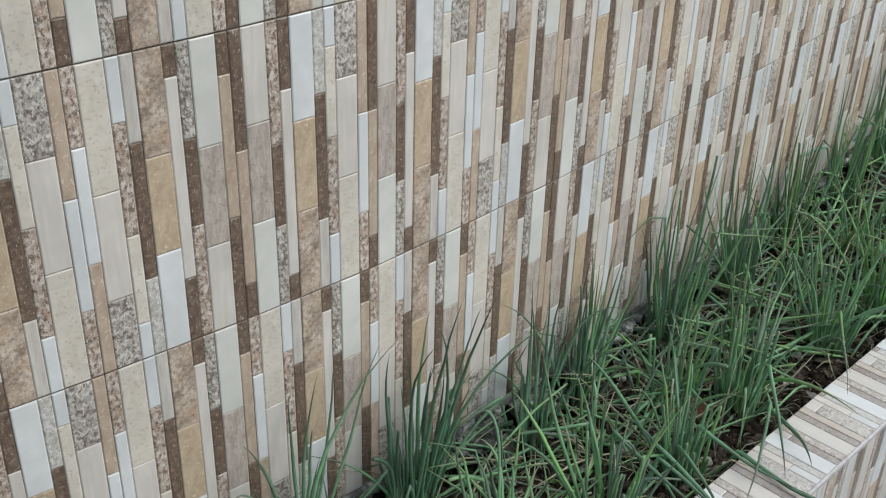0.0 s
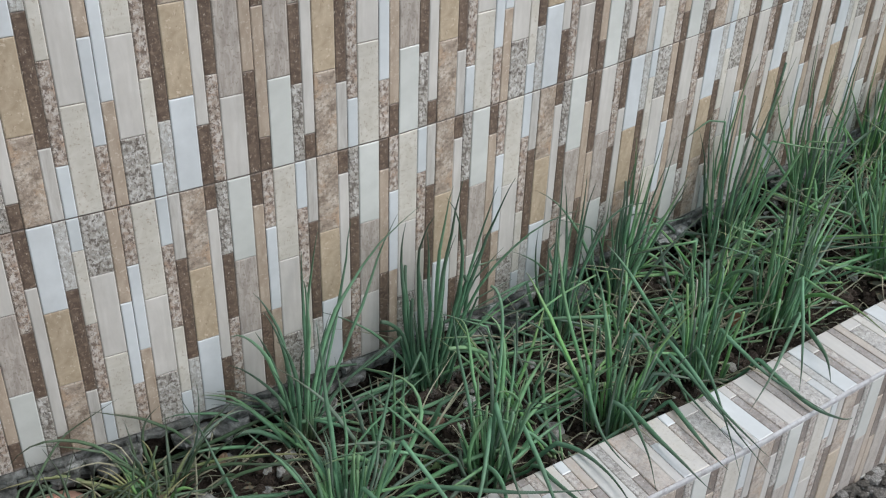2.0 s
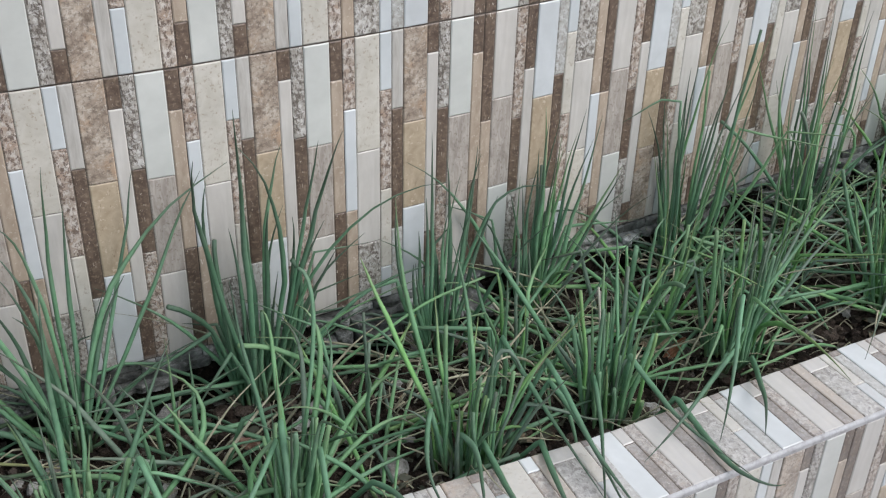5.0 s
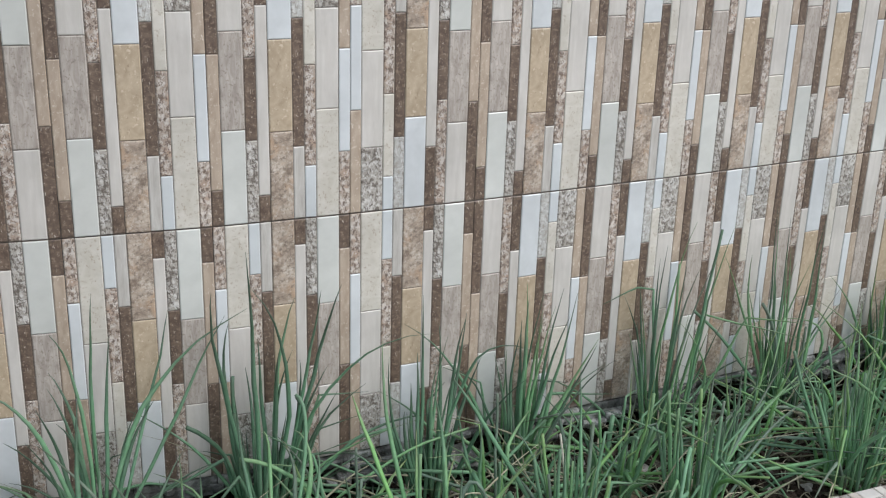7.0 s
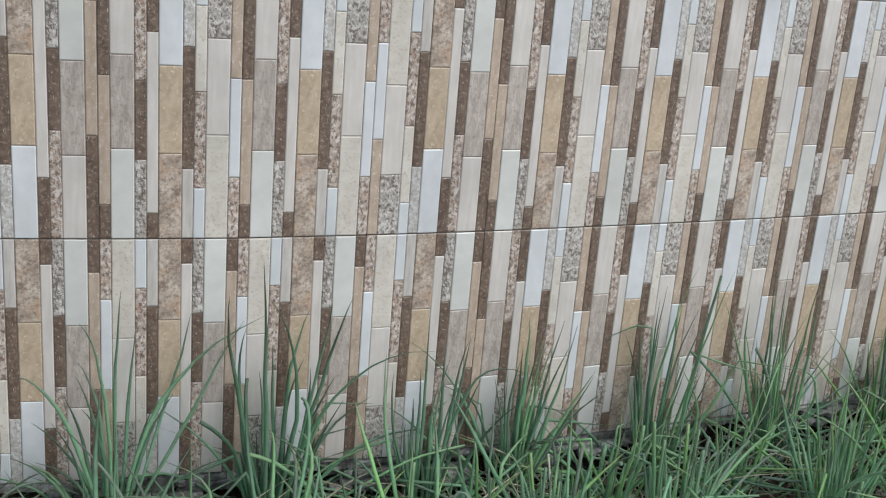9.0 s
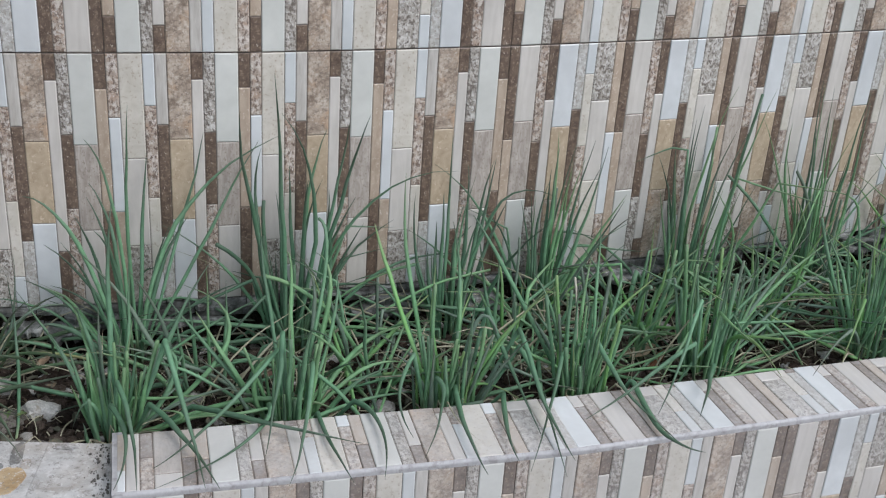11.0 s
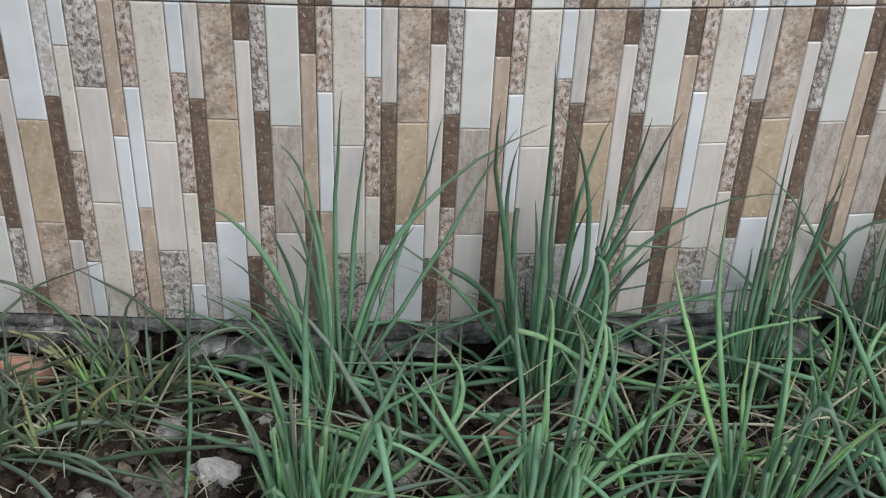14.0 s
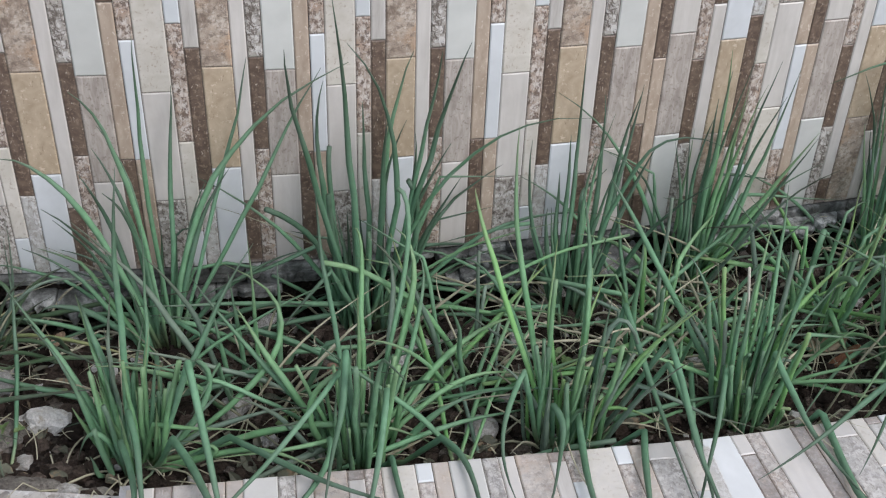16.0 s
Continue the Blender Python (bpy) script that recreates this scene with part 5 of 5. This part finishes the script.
onion(0.612, -0.262, 36, 0.36, 0.11, 35, FLOP, 0.25, SUNNY, tangle=16, over=1, stubs=0.25, short=12, dry=12, upright=(0.4, 0.9),
      draped=((0.502, -0.398, 0.420, 0.364, -0.474, 0.372, 0.258, -0.521, 0.353),
       (0.519, -0.372, 0.482, 0.440, -0.469, 0.385, 0.386, -0.527, 0.353),
       (0.571, -0.360, 0.335, 0.499, -0.481, 0.370, 0.457, -0.542, 0.353),),
      drawn=((0.962, -0.143, 0.510, 0.763, -0.210, 0.404),
       (0.912, -0.191, 0.446, 0.768, -0.229, 0.377),
       (0.880, -0.143, 0.515, 0.738, -0.210, 0.396),
       (0.828, -0.286, 0.322, 0.727, -0.277, 0.284),
       (0.688, -0.172, 0.543, 0.647, -0.220, 0.417),
       (0.625, -0.191, 0.515, 0.617, -0.229, 0.378),
       (0.666, -0.191, 0.527, 0.638, -0.229, 0.400),
       (0.766, -0.191, 0.457, 0.688, -0.239, 0.357),
       (0.585, -0.210, 0.422, 0.598, -0.239, 0.336),
       (0.485, -0.315, 0.309, 0.548, -0.286, 0.275),),
      cut=((0.585, -0.286, 0.424, 0.581, -0.277, 0.339),
       (0.709, -0.239, 0.416, 0.667, -0.258, 0.336),))
onion(0.985, -0.248, 36, 0.37, 0.12, 36, FLOP, 0.35, SUNNY, tangle=20, over=3, stubs=0.25, short=12, dry=20, upright=(0.4, 0.95),
      drawn=((0.927, -0.172, 0.534, 0.938, -0.210, 0.387),
       (0.983, -0.172, 0.551, 0.992, -0.210, 0.392),
       (1.078, -0.172, 0.551, 1.010, -0.210, 0.402),
       (0.897, -0.172, 0.520, 0.920, -0.210, 0.377),
       (1.076, -0.096, 0.593, 1.034, -0.172, 0.430),
       (1.114, -0.191, 0.388, 1.033, -0.220, 0.310),
       (0.959, -0.191, 0.476, 0.957, -0.220, 0.363),),
      cut=((1.033, -0.191, 0.477, 1.014, -0.220, 0.353),
       (0.850, -0.191, 0.548, 0.900, -0.210, 0.407),))
for k, x in enumerate((1.22, 1.50, 1.80, 2.12, 2.45)):
    onion(x, curb_y(x) + 0.175, 52, 0.40, 0.13, 51 + k, FLOP, 0.28, LUSH, over=3, tangle=14, short=14)
# between the rows, thinner plants
for k, (x, y) in enumerate(((-0.34, -0.19), (-0.03, -0.19), (0.24, -0.18), (0.50, -0.14), (0.80, -0.11), (1.12, -0.06), (1.45, -0.03), (1.85, 0.0))):
    onion(x, y, (11, 8, 16)[k] if k < 3 else 26, 0.31, 0.13, 71 + k, "thin onion clump with low crossing leaves", 0.68, LIGHT if k < 2 else SUNNY, dry=9 if k < 2 else 20, tangle=(10, 10, 16)[k] if k < 3 else 18)
# the weak plants on the bare side
onion(-0.955, -0.175, 13, 0.22, 0.1, 42, "onion clump lying flat over the soil", 0.95, (OLIVE, OLIVE, OLIVE, OLIVE, DULL), lean_to=-0.7, thick=0.82, tangle=14,
      drawn=((-0.986, -0.096, 0.467, -0.972, -0.124, 0.370),
       (-0.974, -0.076, 0.441, -0.958, -0.115, 0.341),
       (-0.953, -0.048, 0.438, -0.932, -0.096, 0.338),
       (-0.876, -0.076, 0.397, -0.912, -0.115, 0.307),
       (-0.638, -0.475, 0.329, -0.754, -0.310, 0.323),
       (-0.746, -0.475, 0.329, -0.812, -0.341, 0.322),
       (-0.727, -0.315, 0.283, -0.823, -0.244, 0.304),
       (-0.711, -0.375, 0.291, -0.786, -0.263, 0.314),
       (-0.718, -0.096, 0.308, -0.838, -0.127, 0.327),
       (-0.658, -0.279, 0.278, -0.754, -0.265, 0.304),
       (-0.703, -0.221, 0.285, -0.788, -0.187, 0.316),))
onion(-0.850, -0.155, 30, 0.17, 0.14, 44, "matted onion clump with low olive leaves on the soil", 0.75, (OLIVE, OLIVE, OLIVE, FADED), lean_to=-0.35, thick=0.75, tangle=16, dry=10)
onion(-0.752, -0.062, 8, 0.22, 0.06, 43, "small thin onion clump at the foot of the wall", 0.6, (OLIVE, OLIVE, DULL), thick=0.8,
      drawn=((-1.014, -0.038, 0.416, -0.898, -0.048, 0.430),
       (-0.677, -0.057, 0.484, -0.688, -0.067, 0.363),
       (-0.525, -0.067, 0.335, -0.648, -0.067, 0.378),
       (-0.812, -0.048, 0.386, -0.795, -0.057, 0.327),
       (-0.741, -0.029, 0.425, -0.782, -0.038, 0.357),
       (-0.604, -0.048, 0.391, -0.668, -0.057, 0.356),))
onion(-0.785, -0.092, 20, 0.15, 0.08, 41, "small thin onion clump with yellowing leaves", 0.85, (OLIVE, OLIVE, FRESH, BRIGHT, FADED), lean_to=2.6, thick=0.85,
      drawn=((-0.787, -0.048, 0.381, -0.774, -0.067, 0.334),
       (-0.826, -0.076, 0.343, -0.801, -0.086, 0.305),
       (-0.698, -0.057, 0.326, -0.731, -0.076, 0.306),
       (-0.851, -0.115, 0.306, -0.812, -0.096, 0.279),
       (-0.719, -0.138, 0.287, -0.744, -0.122, 0.297),))
# ---- the tiles of curb and walls ----
CUTF = (COPE - 0.0095) / TH           # height of the front face in tiles
X1 = 0.118 - C1[0]                    # where a whole coping tile begins, along the first stretch
SLICE = (DEPTH - 0.006) / TH
lay_tile(curb_1, (0.0034, 0.005, COPE - 0.0008), 0, True, False, (12 - (X1 - 0.5034) / U, 12), (0.76 - SLICE, 0.76), "coping_tile")
for k, (over, u) in enumerate(((True, (0, 12)), (True, (0, 12)), (False, (0, 5)))):
    lay_tile(curb_1, (X1 - 0.5 + 0.25 * k, 0.005, COPE - 0.0008), 0, True, over, u, (0.0, SLICE) if over else (1 - SLICE, 1.0), "coping_tile")
lay_tile(curb_2, (0.0, 0.005, COPE - 0.002), 0, True, False, (5, 12), (1 - SLICE, 1.0), "coping_tile")
for k in range(9):
    lay_tile(curb_2, (7 * U + 0.25 * k, 0.005, COPE - 0.002), 0, True, False, (0, 12), (1 - SLICE, 1.0), "coping_tile")
for k in range(-2, 1):
    u = (0, 12) if k < 0 else (0, 5)
    lay_tile(curb_1, (X1 + 0.25 * k, 0.0015, 0.0), 0, False, False, u, (0.0, CUTF), "facing_tile")
lay_tile(curb_1, (0.0, 0.0015, 0.0), 0, False, False, (12 - (X1 - 0.5) / U, 12), (0.0, CUTF), "facing_tile")
lay_tile(curb_2, (0.0, 0.0015, 0.0), 0, False, False, (5, 12), (0.0, CUTF), "facing_tile")
for k in range(9):
    over = k > 0
    lay_tile(curb_2, (7 * U + 0.25 * k, 0.0015, 0.0), 0, False, over, (0, 12), (1 - CUTF, 1.0) if over else (0.0, CUTF), "facing_tile")
TURNED = {0: (-3, -2, -1, 0), 1: (-3, 0), 2: ()}      # tiles laid the one way up; all others the other
for row in range(3):
    for k in range(-7, 12):
        over = k not in TURNED[row]
        lay_tile(wall_1 if k < 0 else wall_2, (*KNEES[k], ZJ + (row - 1) * TH), heading(k), False, over)
